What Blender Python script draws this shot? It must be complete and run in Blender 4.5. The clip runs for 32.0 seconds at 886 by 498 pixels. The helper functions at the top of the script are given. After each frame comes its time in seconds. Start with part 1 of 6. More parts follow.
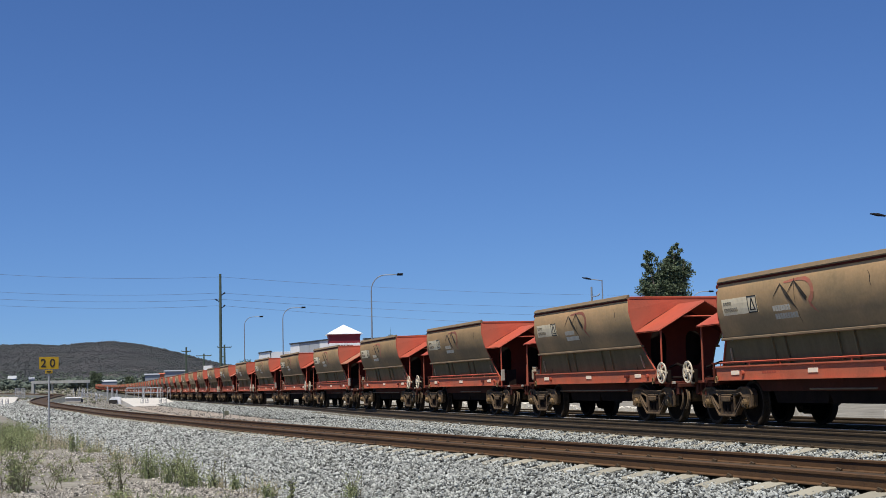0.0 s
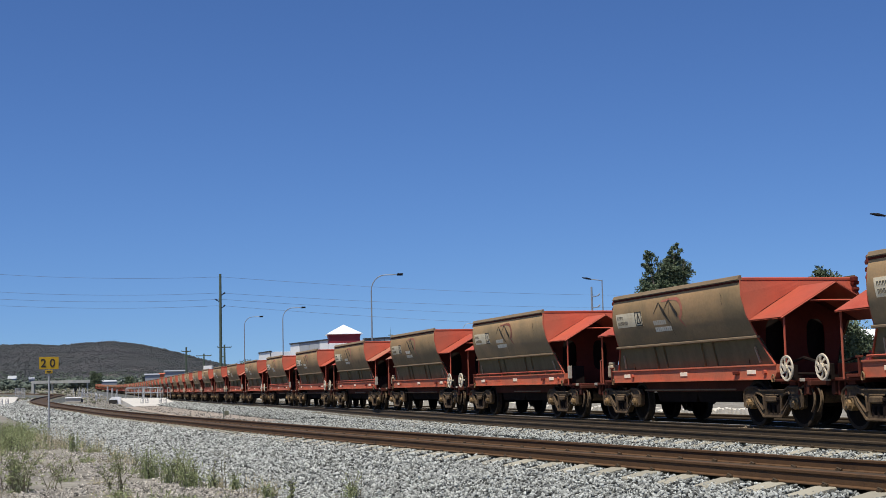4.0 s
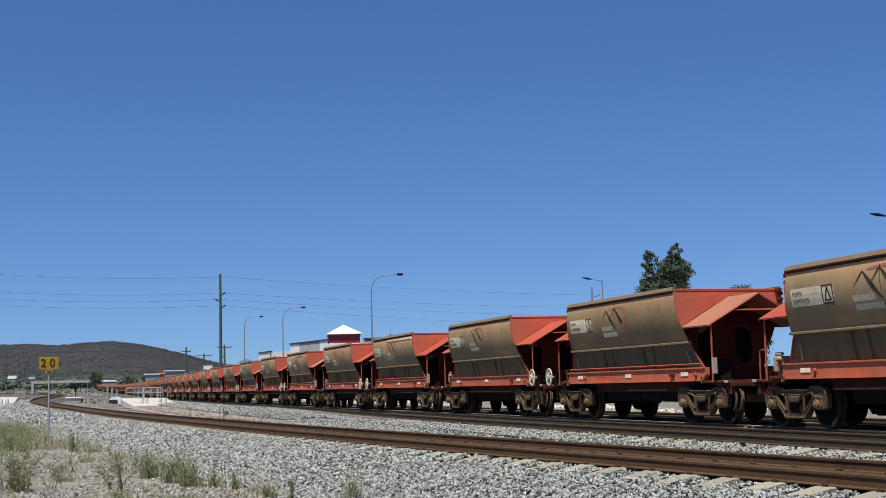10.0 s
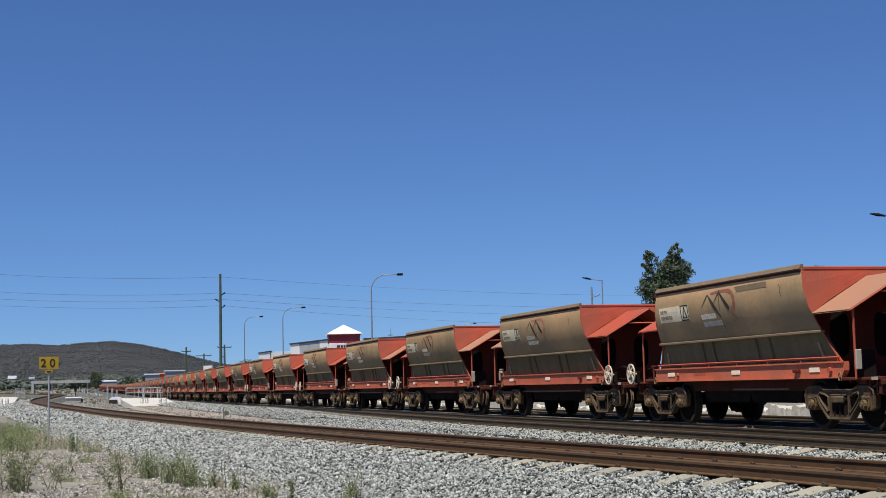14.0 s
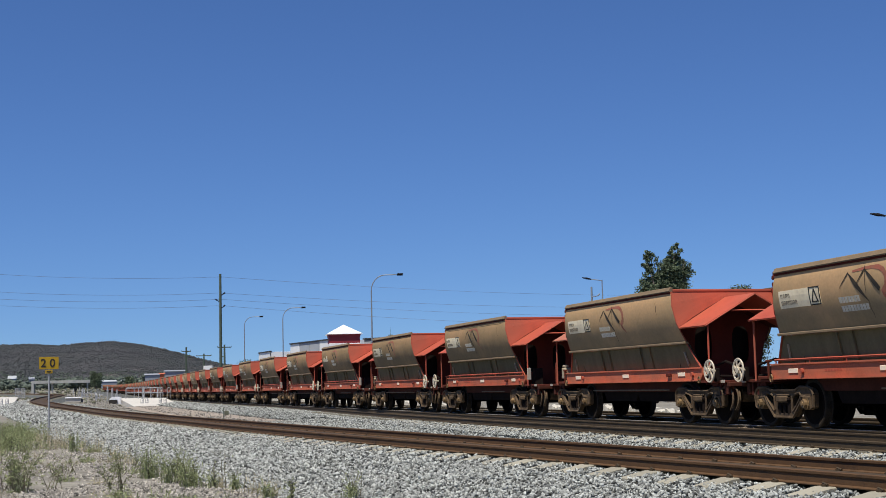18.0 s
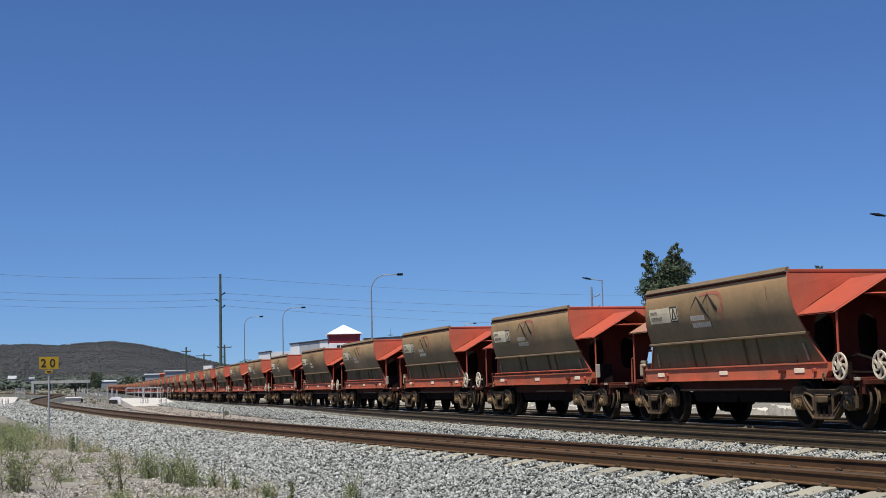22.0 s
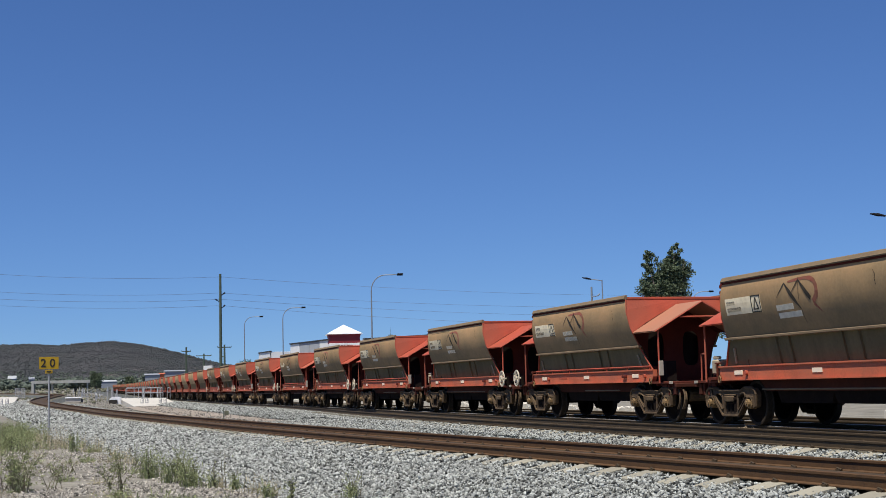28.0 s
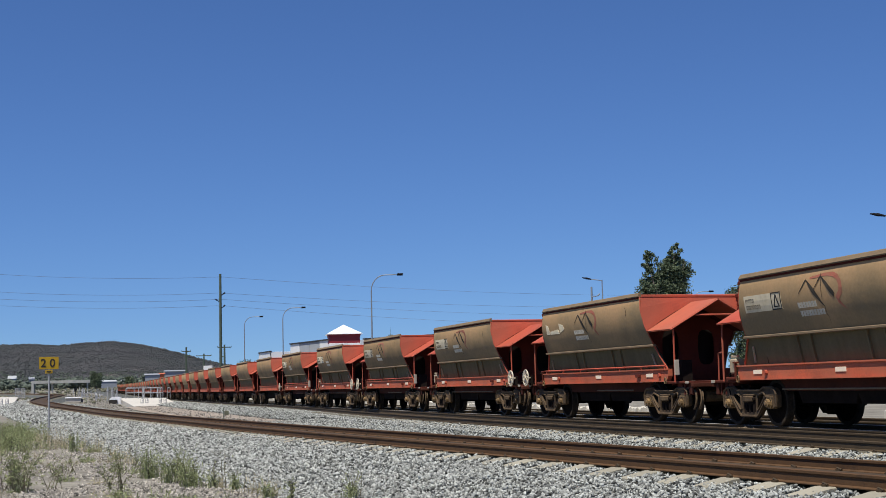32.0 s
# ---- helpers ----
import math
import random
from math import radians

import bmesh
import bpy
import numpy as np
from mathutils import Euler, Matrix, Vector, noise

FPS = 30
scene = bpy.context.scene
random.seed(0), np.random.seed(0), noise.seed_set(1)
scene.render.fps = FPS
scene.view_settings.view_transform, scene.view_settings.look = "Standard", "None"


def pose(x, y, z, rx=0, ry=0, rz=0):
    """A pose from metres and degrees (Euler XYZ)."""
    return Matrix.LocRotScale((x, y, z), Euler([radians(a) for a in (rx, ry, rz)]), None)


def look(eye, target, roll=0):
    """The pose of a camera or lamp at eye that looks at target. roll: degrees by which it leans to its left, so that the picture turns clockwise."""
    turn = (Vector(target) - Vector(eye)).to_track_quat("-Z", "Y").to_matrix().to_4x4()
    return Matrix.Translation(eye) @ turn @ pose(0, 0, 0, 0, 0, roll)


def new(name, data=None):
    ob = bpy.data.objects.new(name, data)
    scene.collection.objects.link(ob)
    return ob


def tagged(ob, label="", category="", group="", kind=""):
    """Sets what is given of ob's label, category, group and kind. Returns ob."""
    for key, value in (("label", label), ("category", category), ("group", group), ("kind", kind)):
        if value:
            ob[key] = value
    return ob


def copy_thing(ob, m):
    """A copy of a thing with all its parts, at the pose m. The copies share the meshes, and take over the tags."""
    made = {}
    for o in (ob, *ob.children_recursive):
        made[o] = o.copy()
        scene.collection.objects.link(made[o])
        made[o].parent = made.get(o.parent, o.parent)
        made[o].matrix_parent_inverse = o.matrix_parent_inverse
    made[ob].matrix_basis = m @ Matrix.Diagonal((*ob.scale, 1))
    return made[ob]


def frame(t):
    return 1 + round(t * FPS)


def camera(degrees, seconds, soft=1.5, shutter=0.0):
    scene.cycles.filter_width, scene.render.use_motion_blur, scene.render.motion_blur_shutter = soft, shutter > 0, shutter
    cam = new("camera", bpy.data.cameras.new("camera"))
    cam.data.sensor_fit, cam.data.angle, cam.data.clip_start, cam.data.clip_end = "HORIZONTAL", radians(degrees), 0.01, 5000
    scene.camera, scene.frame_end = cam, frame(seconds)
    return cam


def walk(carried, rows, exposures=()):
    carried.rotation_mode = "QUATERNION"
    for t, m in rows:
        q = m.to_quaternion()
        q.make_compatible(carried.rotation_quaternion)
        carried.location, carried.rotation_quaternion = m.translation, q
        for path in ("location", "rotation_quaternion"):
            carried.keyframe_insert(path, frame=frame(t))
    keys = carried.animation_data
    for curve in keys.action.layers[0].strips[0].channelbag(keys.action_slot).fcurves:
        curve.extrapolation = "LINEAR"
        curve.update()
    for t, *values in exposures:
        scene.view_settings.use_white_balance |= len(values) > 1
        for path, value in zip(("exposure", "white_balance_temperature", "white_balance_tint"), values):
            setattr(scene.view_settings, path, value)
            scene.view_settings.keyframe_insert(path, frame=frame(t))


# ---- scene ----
# The camera stands on a tripod beside the railway; z = 0 is the top of the rails.
cam = camera(35.43, 32.0, soft=0.82)
EYE = Vector((0.0, 0.0, 0.942))
AIM = EYE + Vector((0.0, math.cos(radians(5.64)), math.sin(radians(5.64))))
walk(cam, [(0.0, look(EYE, AIM, -1.366)), (32.0, look(EYE, AIM, -1.366))], exposures=[(0.0, 0.2), (32.0, 0.2)])

# ---- daylight ----
SUN_TO = Vector((-0.235, -0.375, 1.0)).normalized()
world = bpy.data.worlds.new("sky")
scene.world = world
world.use_nodes = True
wn = world.node_tree.nodes
wl = world.node_tree.links
sky = wn.new("ShaderNodeTexSky")
sky.sky_type = "NISHITA"
sky.sun_disc = False
sky.sun_elevation = math.asin(SUN_TO.z)
sky.sun_rotation = math.atan2(SUN_TO.x, SUN_TO.y)
sky.air_density, sky.dust_density, sky.ozone_density, sky.altitude = 1.0, 0.0, 5.6, 1200
wn["Background"].inputs["Strength"].default_value = 0.0668
coord = wn.new("ShaderNodeTexCoord")
lift = wn.new("ShaderNodeMapping")
lift.inputs["Location"].default_value, lift.inputs["Scale"].default_value = (0, 0, 0.03), (1, 1, 0.97)
wl.new(coord.outputs["Generated"], lift.inputs["Vector"])
wl.new(lift.outputs["Vector"], sky.inputs["Vector"])
deep = wn.new("ShaderNodeMix")
deep.data_type, deep.blend_type = "RGBA", "MULTIPLY"
deep.inputs["Factor"].default_value = 1.0
deep.inputs["B"].default_value = (0.725, 0.94, 1.30, 1)
wl.new(sky.outputs["Color"], deep.inputs["A"])
wl.new(deep.outputs["Result"], wn["Background"].inputs["Color"])
sun_data = bpy.data.lights.new("sun", "SUN")
sun_data.energy, sun_data.angle, sun_data.color = 5.0, radians(0.53), (1.0, 0.945, 0.85)
sun = new("sun", sun_data)
sun.matrix_world = look(SUN_TO * 200, (0, 0, 0))


# ---- materials ----
def material(name, colors, rough=0.8, metal=0.0, scale=3.0, fine=40.0, bump=0.3, space="Object", by_object=0.0, by_island=0.0, spec=0.3, dust=None, streak=False):
    """Procedural surface: colors are two or three base colours mixed by noise at two scales; dust = (colour, amount)."""
    m = bpy.data.materials.new(name)
    m.use_nodes = True
    t = m.node_tree
    n, l = t.nodes, t.links
    b = n["Principled BSDF"]
    b.inputs["Roughness"].default_value = rough
    b.inputs["Metallic"].default_value = metal
    b.inputs["Specular IOR Level"].default_value = spec
    co = n.new("ShaderNodeTexCoord")
    src = co.outputs[space]
    if streak:
        mp = n.new("ShaderNodeMapping")
        mp.inputs["Scale"].default_value = (2.2, 2.2, 0.25)
        l.new(src, mp.inputs["Vector"])
        src = mp.outputs["Vector"]
    big = n.new("ShaderNodeTexNoise")
    big.inputs["Scale"].default_value, big.inputs["Detail"].default_value, big.inputs["Roughness"].default_value = scale, 6, 0.62
    l.new(src, big.inputs["Vector"])
    small = n.new("ShaderNodeTexNoise")
    small.inputs["Scale"].default_value, small.inputs["Detail"].default_value = fine, 4
    l.new(co.outputs[space], small.inputs["Vector"])
    ramp = n.new("ShaderNodeValToRGB")
    e = ramp.color_ramp.elements
    e[0].position, e[1].position = 0.32, 0.68
    e[0].color, e[1].color = (*colors[0], 1), (*colors[-1], 1)
    if len(colors) > 2:
        k = e.new(0.5)
        k.color = (*colors[1], 1)
    mixv = n.new("ShaderNodeMix")
    mixv.inputs["Factor"].default_value = 0.32
    l.new(big.outputs["Fac"], mixv.inputs["A"])
    l.new(small.outputs["Fac"], mixv.inputs["B"])
    l.new(mixv.outputs["Result"], ramp.inputs["Fac"])
    col = ramp.outputs["Color"]
    if dust:
        dn = n.new("ShaderNodeTexNoise")
        dn.inputs["Scale"].default_value, dn.inputs["Detail"].default_value = scale * 0.6, 5
        l.new(co.outputs[space], dn.inputs["Vector"])
        dr = n.new("ShaderNodeMapRange")
        dr.inputs["From Min"].default_value, dr.inputs["From Max"].default_value = 0.4, 0.75
        dr.inputs["To Max"].default_value = dust[1]
        l.new(dn.outputs["Fac"], dr.inputs["Value"])
        dm = n.new("ShaderNodeMix")
        dm.data_type = "RGBA"
        l.new(dr.outputs["Result"], dm.inputs["Factor"])
        l.new(col, dm.inputs["A"])
        dm.inputs["B"].default_value = (*dust[0], 1)
        col = dm.outputs["Result"]
    for amount, node, out in ((by_object, "ShaderNodeObjectInfo", "Random"), (by_island, "ShaderNodeNewGeometry", "Random Per Island")):
        if amount:
            r = n.new(node)
            mr = n.new("ShaderNodeMapRange")
            mr.inputs["To Min"].default_value, mr.inputs["To Max"].default_value = 1 - amount, 1 + amount
            l.new(r.outputs[out], mr.inputs["Value"])
            hs = n.new("ShaderNodeHueSaturation")
            l.new(mr.outputs["Result"], hs.inputs["Value"])
            l.new(col, hs.inputs["Color"])
            col = hs.outputs["Color"]
    l.new(col, b.inputs["Base Color"])
    if bump:
        bp = n.new("ShaderNodeBump")
        bp.inputs["Strength"].default_value, bp.inputs["Distance"].default_value = bump, 0.01
        l.new(small.outputs["Fac"], bp.inputs["Height"])
        l.new(bp.outputs["Normal"], b.inputs["Normal"])
    return m


M_RED = material("red_oxide_paint", [(0.338, 0.057, 0.030), (0.431, 0.080, 0.041), (0.315, 0.064, 0.035)], 0.68, scale=1.2, fine=25, bump=0.1, by_object=0.1, dust=((0.19, 0.10, 0.06), 0.5))
M_CANOPY = M_RED.copy()
M_CANOPY.name = "dusted_red_canopy"


def settle_dust(m, colour, low, high):
    """Ore dust lies on this paint: thick on some wagons, hardly any on others."""
    n, l = m.node_tree.nodes, m.node_tree.links
    b = n["Principled BSDF"]
    src = b.inputs["Base Color"].links[0].from_socket
    info, spread, mix = n.new("ShaderNodeObjectInfo"), n.new("ShaderNodeMapRange"), n.new("ShaderNodeMix")
    spread.inputs["From Min"].default_value, spread.inputs["From Max"].default_value = low, high
    spread.inputs["To Max"].default_value = 0.85
    mix.data_type = "RGBA"
    mix.inputs["B"].default_value = (*colour, 1)
    l.new(info.outputs["Random"], spread.inputs["Value"])
    l.new(spread.outputs["Result"], mix.inputs["Factor"])
    l.new(src, mix.inputs["A"])
    l.new(mix.outputs["Result"], b.inputs["Base Color"])


settle_dust(M_CANOPY, (0.33, 0.19, 0.115), 0.72, 0.95)
M_SILL = material("dusty_red_sill", [(0.419, 0.094, 0.042), (0.600, 0.131, 0.059), (0.502, 0.131, 0.063)], 0.75, scale=1.6, fine=25, bump=0.15, by_object=0.12, dust=((0.20, 0.125, 0.078), 0.65))


def caked_shaded_side():
    """Olive-grey painted steel under brown ore dust in drifts; light on the shoulder and shade below are tinted in too.
    """
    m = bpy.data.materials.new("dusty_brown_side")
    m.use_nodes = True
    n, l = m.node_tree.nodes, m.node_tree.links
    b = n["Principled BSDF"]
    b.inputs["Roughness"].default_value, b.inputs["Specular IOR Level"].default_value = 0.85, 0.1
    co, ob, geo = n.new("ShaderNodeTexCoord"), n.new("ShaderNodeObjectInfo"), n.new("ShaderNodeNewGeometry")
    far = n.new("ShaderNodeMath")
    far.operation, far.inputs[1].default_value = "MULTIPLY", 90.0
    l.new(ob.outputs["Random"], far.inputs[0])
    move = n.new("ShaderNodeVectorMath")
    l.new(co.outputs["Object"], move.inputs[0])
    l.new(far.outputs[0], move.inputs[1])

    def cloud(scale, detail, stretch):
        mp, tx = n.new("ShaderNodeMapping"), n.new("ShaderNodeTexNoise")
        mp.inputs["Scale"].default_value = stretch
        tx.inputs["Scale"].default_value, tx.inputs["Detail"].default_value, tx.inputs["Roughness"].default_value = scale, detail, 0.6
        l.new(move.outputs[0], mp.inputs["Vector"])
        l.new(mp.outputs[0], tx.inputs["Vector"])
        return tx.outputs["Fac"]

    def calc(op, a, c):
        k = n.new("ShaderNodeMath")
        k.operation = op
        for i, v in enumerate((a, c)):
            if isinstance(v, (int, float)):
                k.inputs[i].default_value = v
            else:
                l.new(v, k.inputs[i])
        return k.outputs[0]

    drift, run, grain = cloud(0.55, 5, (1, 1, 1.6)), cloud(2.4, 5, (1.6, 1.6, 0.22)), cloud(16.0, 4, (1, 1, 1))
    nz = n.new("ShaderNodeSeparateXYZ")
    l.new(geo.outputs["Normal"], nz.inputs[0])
    # upward faces tinted paler and downward faces darker: light put into the colour
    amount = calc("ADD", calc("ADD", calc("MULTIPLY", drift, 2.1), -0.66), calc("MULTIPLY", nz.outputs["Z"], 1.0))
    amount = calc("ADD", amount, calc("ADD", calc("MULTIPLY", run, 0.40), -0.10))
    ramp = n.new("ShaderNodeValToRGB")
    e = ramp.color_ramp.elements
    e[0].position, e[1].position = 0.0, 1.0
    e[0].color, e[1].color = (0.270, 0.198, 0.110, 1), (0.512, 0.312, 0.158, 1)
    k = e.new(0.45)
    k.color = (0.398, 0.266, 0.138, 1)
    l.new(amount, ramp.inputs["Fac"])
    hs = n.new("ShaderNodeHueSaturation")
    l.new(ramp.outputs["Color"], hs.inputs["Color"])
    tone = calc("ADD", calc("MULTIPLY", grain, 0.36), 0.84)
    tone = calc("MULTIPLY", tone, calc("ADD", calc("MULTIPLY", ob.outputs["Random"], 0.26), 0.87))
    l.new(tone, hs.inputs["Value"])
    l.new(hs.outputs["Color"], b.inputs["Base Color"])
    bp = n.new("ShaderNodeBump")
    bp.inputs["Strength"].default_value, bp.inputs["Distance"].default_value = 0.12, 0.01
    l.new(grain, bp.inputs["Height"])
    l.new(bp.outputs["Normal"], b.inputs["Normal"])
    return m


M_SIDE = caked_shaded_side()
# Dark red with the shade under canopy and rim put into it.
M_DARKRED_SHADE = material("grimy_dark_red_plate", [(0.078, 0.015, 0.010), (0.132, 0.025, 0.015)], 0.85, scale=2, fine=25, bump=0.15, by_object=0.1, spec=0.15)
M_SKIRT = material("dull_red_skirt", [(0.083, 0.019, 0.012), (0.128, 0.032, 0.018)], 0.85, scale=2, fine=25, bump=0.1, by_object=0.1, spec=0.15)
# Red darkened to hold the shade below the sill.
M_DARKSKIRT = material("sooty_red_skirt", [(0.058, 0.020, 0.013), (0.105, 0.033, 0.020)], 0.9, scale=2, fine=25, bump=0.1, spec=0.1)
# The lower side has darker browns than the sheet above the ledge.
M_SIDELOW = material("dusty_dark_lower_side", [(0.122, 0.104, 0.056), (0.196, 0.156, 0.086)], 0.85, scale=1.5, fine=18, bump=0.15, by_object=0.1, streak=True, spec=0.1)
M_RIM = material("dusty_rim", [(0.150, 0.106, 0.063), (0.225, 0.160, 0.092)], 0.85, scale=2, fine=30, bump=0.2)
# Near-black underframe colour, which also stands in for shade behind the end openings.
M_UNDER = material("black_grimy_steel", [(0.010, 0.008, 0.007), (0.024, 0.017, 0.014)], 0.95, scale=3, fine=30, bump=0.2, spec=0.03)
M_BOGIE = material("dusty_cast_steel", [(0.028, 0.018, 0.011), (0.081, 0.052, 0.028), (0.152, 0.101, 0.052)], 0.85, scale=3.2, fine=30, bump=0.4, by_object=0.15)
M_CAP = material("ochre_axle_cap", [(0.24, 0.15, 0.065), (0.12, 0.08, 0.042)], 0.7, scale=9, fine=40, bump=0.3, by_object=0.3)
# Near-black: shade below the wagons is put into the wheel colour.
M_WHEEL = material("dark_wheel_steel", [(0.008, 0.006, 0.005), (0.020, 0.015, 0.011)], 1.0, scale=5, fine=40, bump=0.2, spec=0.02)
M_TREAD = material("worn_tyre", [(0.016, 0.012, 0.009), (0.060, 0.045, 0.030)], 0.8, scale=5, fine=40, bump=0.05, spec=0.1)
M_CHROME = material("silver_painted_iron", [(0.480, 0.405, 0.290), (0.650, 0.560, 0.415)], 0.45, scale=6, fine=30, bump=0.1)
M_INK = material("brown_black_lettering", [(0.10, 0.085, 0.06), (0.24, 0.20, 0.14)], 0.8, scale=9, fine=40, bump=0)
M_CAPTION = material("worn_white_caption", [(0.50, 0.45, 0.34), (0.74, 0.68, 0.54)], 0.7, scale=7, fine=30, bump=0, by_object=0.25)
M_WHITE = material("weathered_white_plate", [(0.57, 0.47, 0.31), (0.76, 0.65, 0.44), (0.84, 0.74, 0.52)], 0.6, scale=4, fine=20, bump=0.05, by_object=0.2)
M_REFL = material("white_reflector", [(0.930, 0.715, 0.510), (0.970, 0.800, 0.600)], 0.4, scale=8, fine=30, bump=0)
M_BLACK = material("black_paint", [(0.02, 0.018, 0.016), (0.035, 0.03, 0.025)], 0.7, scale=5, fine=30, bump=0)
M_LOGORED = material("faded_red_paint", [(0.38, 0.10, 0.065), (0.31, 0.15, 0.085)], 0.7, scale=5, fine=25, bump=0, by_object=0.3)
M_BADGE = material("faded_black_paint", [(0.024, 0.020, 0.015), (0.068, 0.054, 0.036)], 0.8, scale=4, fine=30, bump=0, by_object=0.2)
M_VALVE = material("dusty_tan_casting", [(0.30, 0.235, 0.155), (0.46, 0.37, 0.25)], 0.8, scale=6, fine=30, bump=0.2)
M_BOX = material("pale_grey_steel_box", [(0.34, 0.29, 0.225), (0.46, 0.40, 0.315)], 0.6, scale=5, fine=30, bump=0.1)
M_RAIL = material("rusty_rail", [(0.062, 0.031, 0.013), (0.095, 0.049, 0.020), (0.044, 0.023, 0.010)], 0.8, scale=2.5, fine=60, bump=0.3)
M_RAILDUST = material("ore_dusted_rail", [(0.043, 0.028, 0.015), (0.064, 0.043, 0.022), (0.030, 0.021, 0.011)], 0.8, scale=2.0, fine=50, bump=0.3)
M_RAILTOP = material("worn_rail_head", [(0.34, 0.32, 0.30), (0.46, 0.44, 0.42)], 0.35, metal=0.25, scale=2, fine=40, bump=0.05)
M_SLEEPER = material("pale_concrete_sleeper", [(0.237, 0.216, 0.165), (0.340, 0.316, 0.245)], 0.9, scale=3, fine=50, bump=0.25, by_object=0.12)
M_RUSTBED = material("rust_stained_grit", [(0.030, 0.020, 0.012), (0.058, 0.038, 0.022), (0.09, 0.062, 0.038)], 0.95, scale=3, fine=18, bump=0.8)
# Darker than the loose stones: shade in the gaps is put into the colour.
M_BALLAST = material("granite_ballast", [(0.030, 0.032, 0.029), (0.082, 0.086, 0.078), (0.150, 0.158, 0.142)], 0.9, scale=7, fine=17, bump=1.0)
M_STONE = material("ballast_stone", [(0.172, 0.178, 0.165), (0.305, 0.316, 0.294)], 0.85, scale=6, fine=40, bump=0.3, by_island=0.92)
M_GROUND = material("sandy_ground", [(0.100, 0.091, 0.072), (0.192, 0.178, 0.146), (0.295, 0.275, 0.228)], 0.95, scale=1.1, fine=24, bump=1.0)
M_SAND = material("pink_sand", [(0.20, 0.175, 0.145), (0.275, 0.228, 0.182), (0.335, 0.290, 0.240)], 0.95, scale=0.6, fine=12, bump=0.6)
M_LIME = material("rough_limestone", [(0.30, 0.275, 0.225), (0.48, 0.45, 0.38), (0.58, 0.55, 0.48)], 0.95, scale=2.2, fine=18, bump=0.6, by_object=0.12)
M_CONC = material("pale_concrete", [(0.42, 0.39, 0.34), (0.55, 0.52, 0.46)], 0.9, scale=1.5, fine=25, bump=0.2)


# ---- mesh helpers ----
def part(name, bm, mat, parent=None, label="", smooth=False):
    """Links a bmesh as one mesh object under parent."""
    me = bpy.data.meshes.new(name)
    bmesh.ops.recalc_face_normals(bm, faces=bm.faces[:])
    bm.to_mesh(me)
    bm.free()
    for mm in mat if isinstance(mat, (list, tuple)) else (mat,):
        me.materials.append(mm)
    if smooth:
        me.polygons.foreach_set("use_smooth", [True] * len(me.polygons))
    ob = new(name, me)
    if parent is not None:
        ob.parent = parent
    if label:
        ob["label"] = label
    return ob


def thing(name, label, category, group="", m=None):
    ob = tagged(new(name), label, category, group)
    if m is not None:
        ob.matrix_basis = m
    return ob


def again(src, parent, m):
    """One more object on the mesh of src, placed under parent."""
    ob = bpy.data.objects.new(src.name.split(".")[0], src.data)
    scene.collection.objects.link(ob)
    ob.parent, ob.matrix_basis = parent, m
    if "label" in src:
        ob["label"] = src["label"]
    return ob


def box(bm, x0, x1, y0, y1, z0, z1, bevel=0.0):
    r = bmesh.ops.create_cube(bm, size=1.0)
    bmesh.ops.scale(bm, vec=(abs(x1 - x0), abs(y1 - y0), abs(z1 - z0)), verts=r["verts"])
    bmesh.ops.translate(bm, vec=((x0 + x1) / 2, (y0 + y1) / 2, (z0 + z1) / 2), verts=r["verts"])
    if bevel:
        edges = list({e for v in r["verts"] for e in v.link_edges})
        bmesh.ops.bevel(bm, geom=edges, offset=bevel, segments=1, affect="EDGES")
    return bm


def rod(bm, a, b, r, sides=8, r2=None):
    """A round bar from a to b."""
    a, b = Vector(a), Vector(b)
    m = Matrix.Translation((a + b) / 2) @ (b - a).to_track_quat("Z", "Y").to_matrix().to_4x4()
    bmesh.ops.create_cone(bm, cap_ends=True, segments=sides, radius1=r, radius2=r if r2 is None else r2, depth=(b - a).length, matrix=m)
    return bm


def tube(bm, pts, r, sides=6):
    """One continuous round bar through pts."""
    pts = [Vector(q) for q in pts]
    rings = []
    for k, q in enumerate(pts):
        d = (pts[min(k + 1, len(pts) - 1)] - pts[max(k - 1, 0)]).normalized()
        side = d.cross(Vector((0.13, 0.31, 0.94))).normalized()
        up = side.cross(d)
        rings.append([bm.verts.new(q + (side * math.cos(2 * math.pi * i / sides) + up * math.sin(2 * math.pi * i / sides)) * r) for i in range(sides)])
    for a, b in zip(rings[:-1], rings[1:]):
        for i in range(sides):
            bm.faces.new((a[i], a[(i + 1) % sides], b[(i + 1) % sides], b[i]))
    bm.faces.new(rings[0][::-1])
    bm.faces.new(rings[-1])
    return bm


def slab(bm, outline, y0, y1, holes=()):
    """A plate in the xz plane between y0 and y1, with holes."""
    edges, loops = [], []
    for loop in (outline, *holes):
        vs = [bm.verts.new((x, y0, z)) for x, z in loop]
        edges += [bm.edges.new((vs[i], vs[(i + 1) % len(vs)])) for i in range(len(vs))]
    r = bmesh.ops.triangle_fill(bm, edges=edges, use_beauty=True)
    faces = [g for g in r["geom"] if isinstance(g, bmesh.types.BMFace)]
    ex = bmesh.ops.extrude_face_region(bm, geom=faces)
    bmesh.ops.translate(bm, vec=(0, y1 - y0, 0), verts=[g for g in ex["geom"] if isinstance(g, bmesh.types.BMVert)])
    return bm


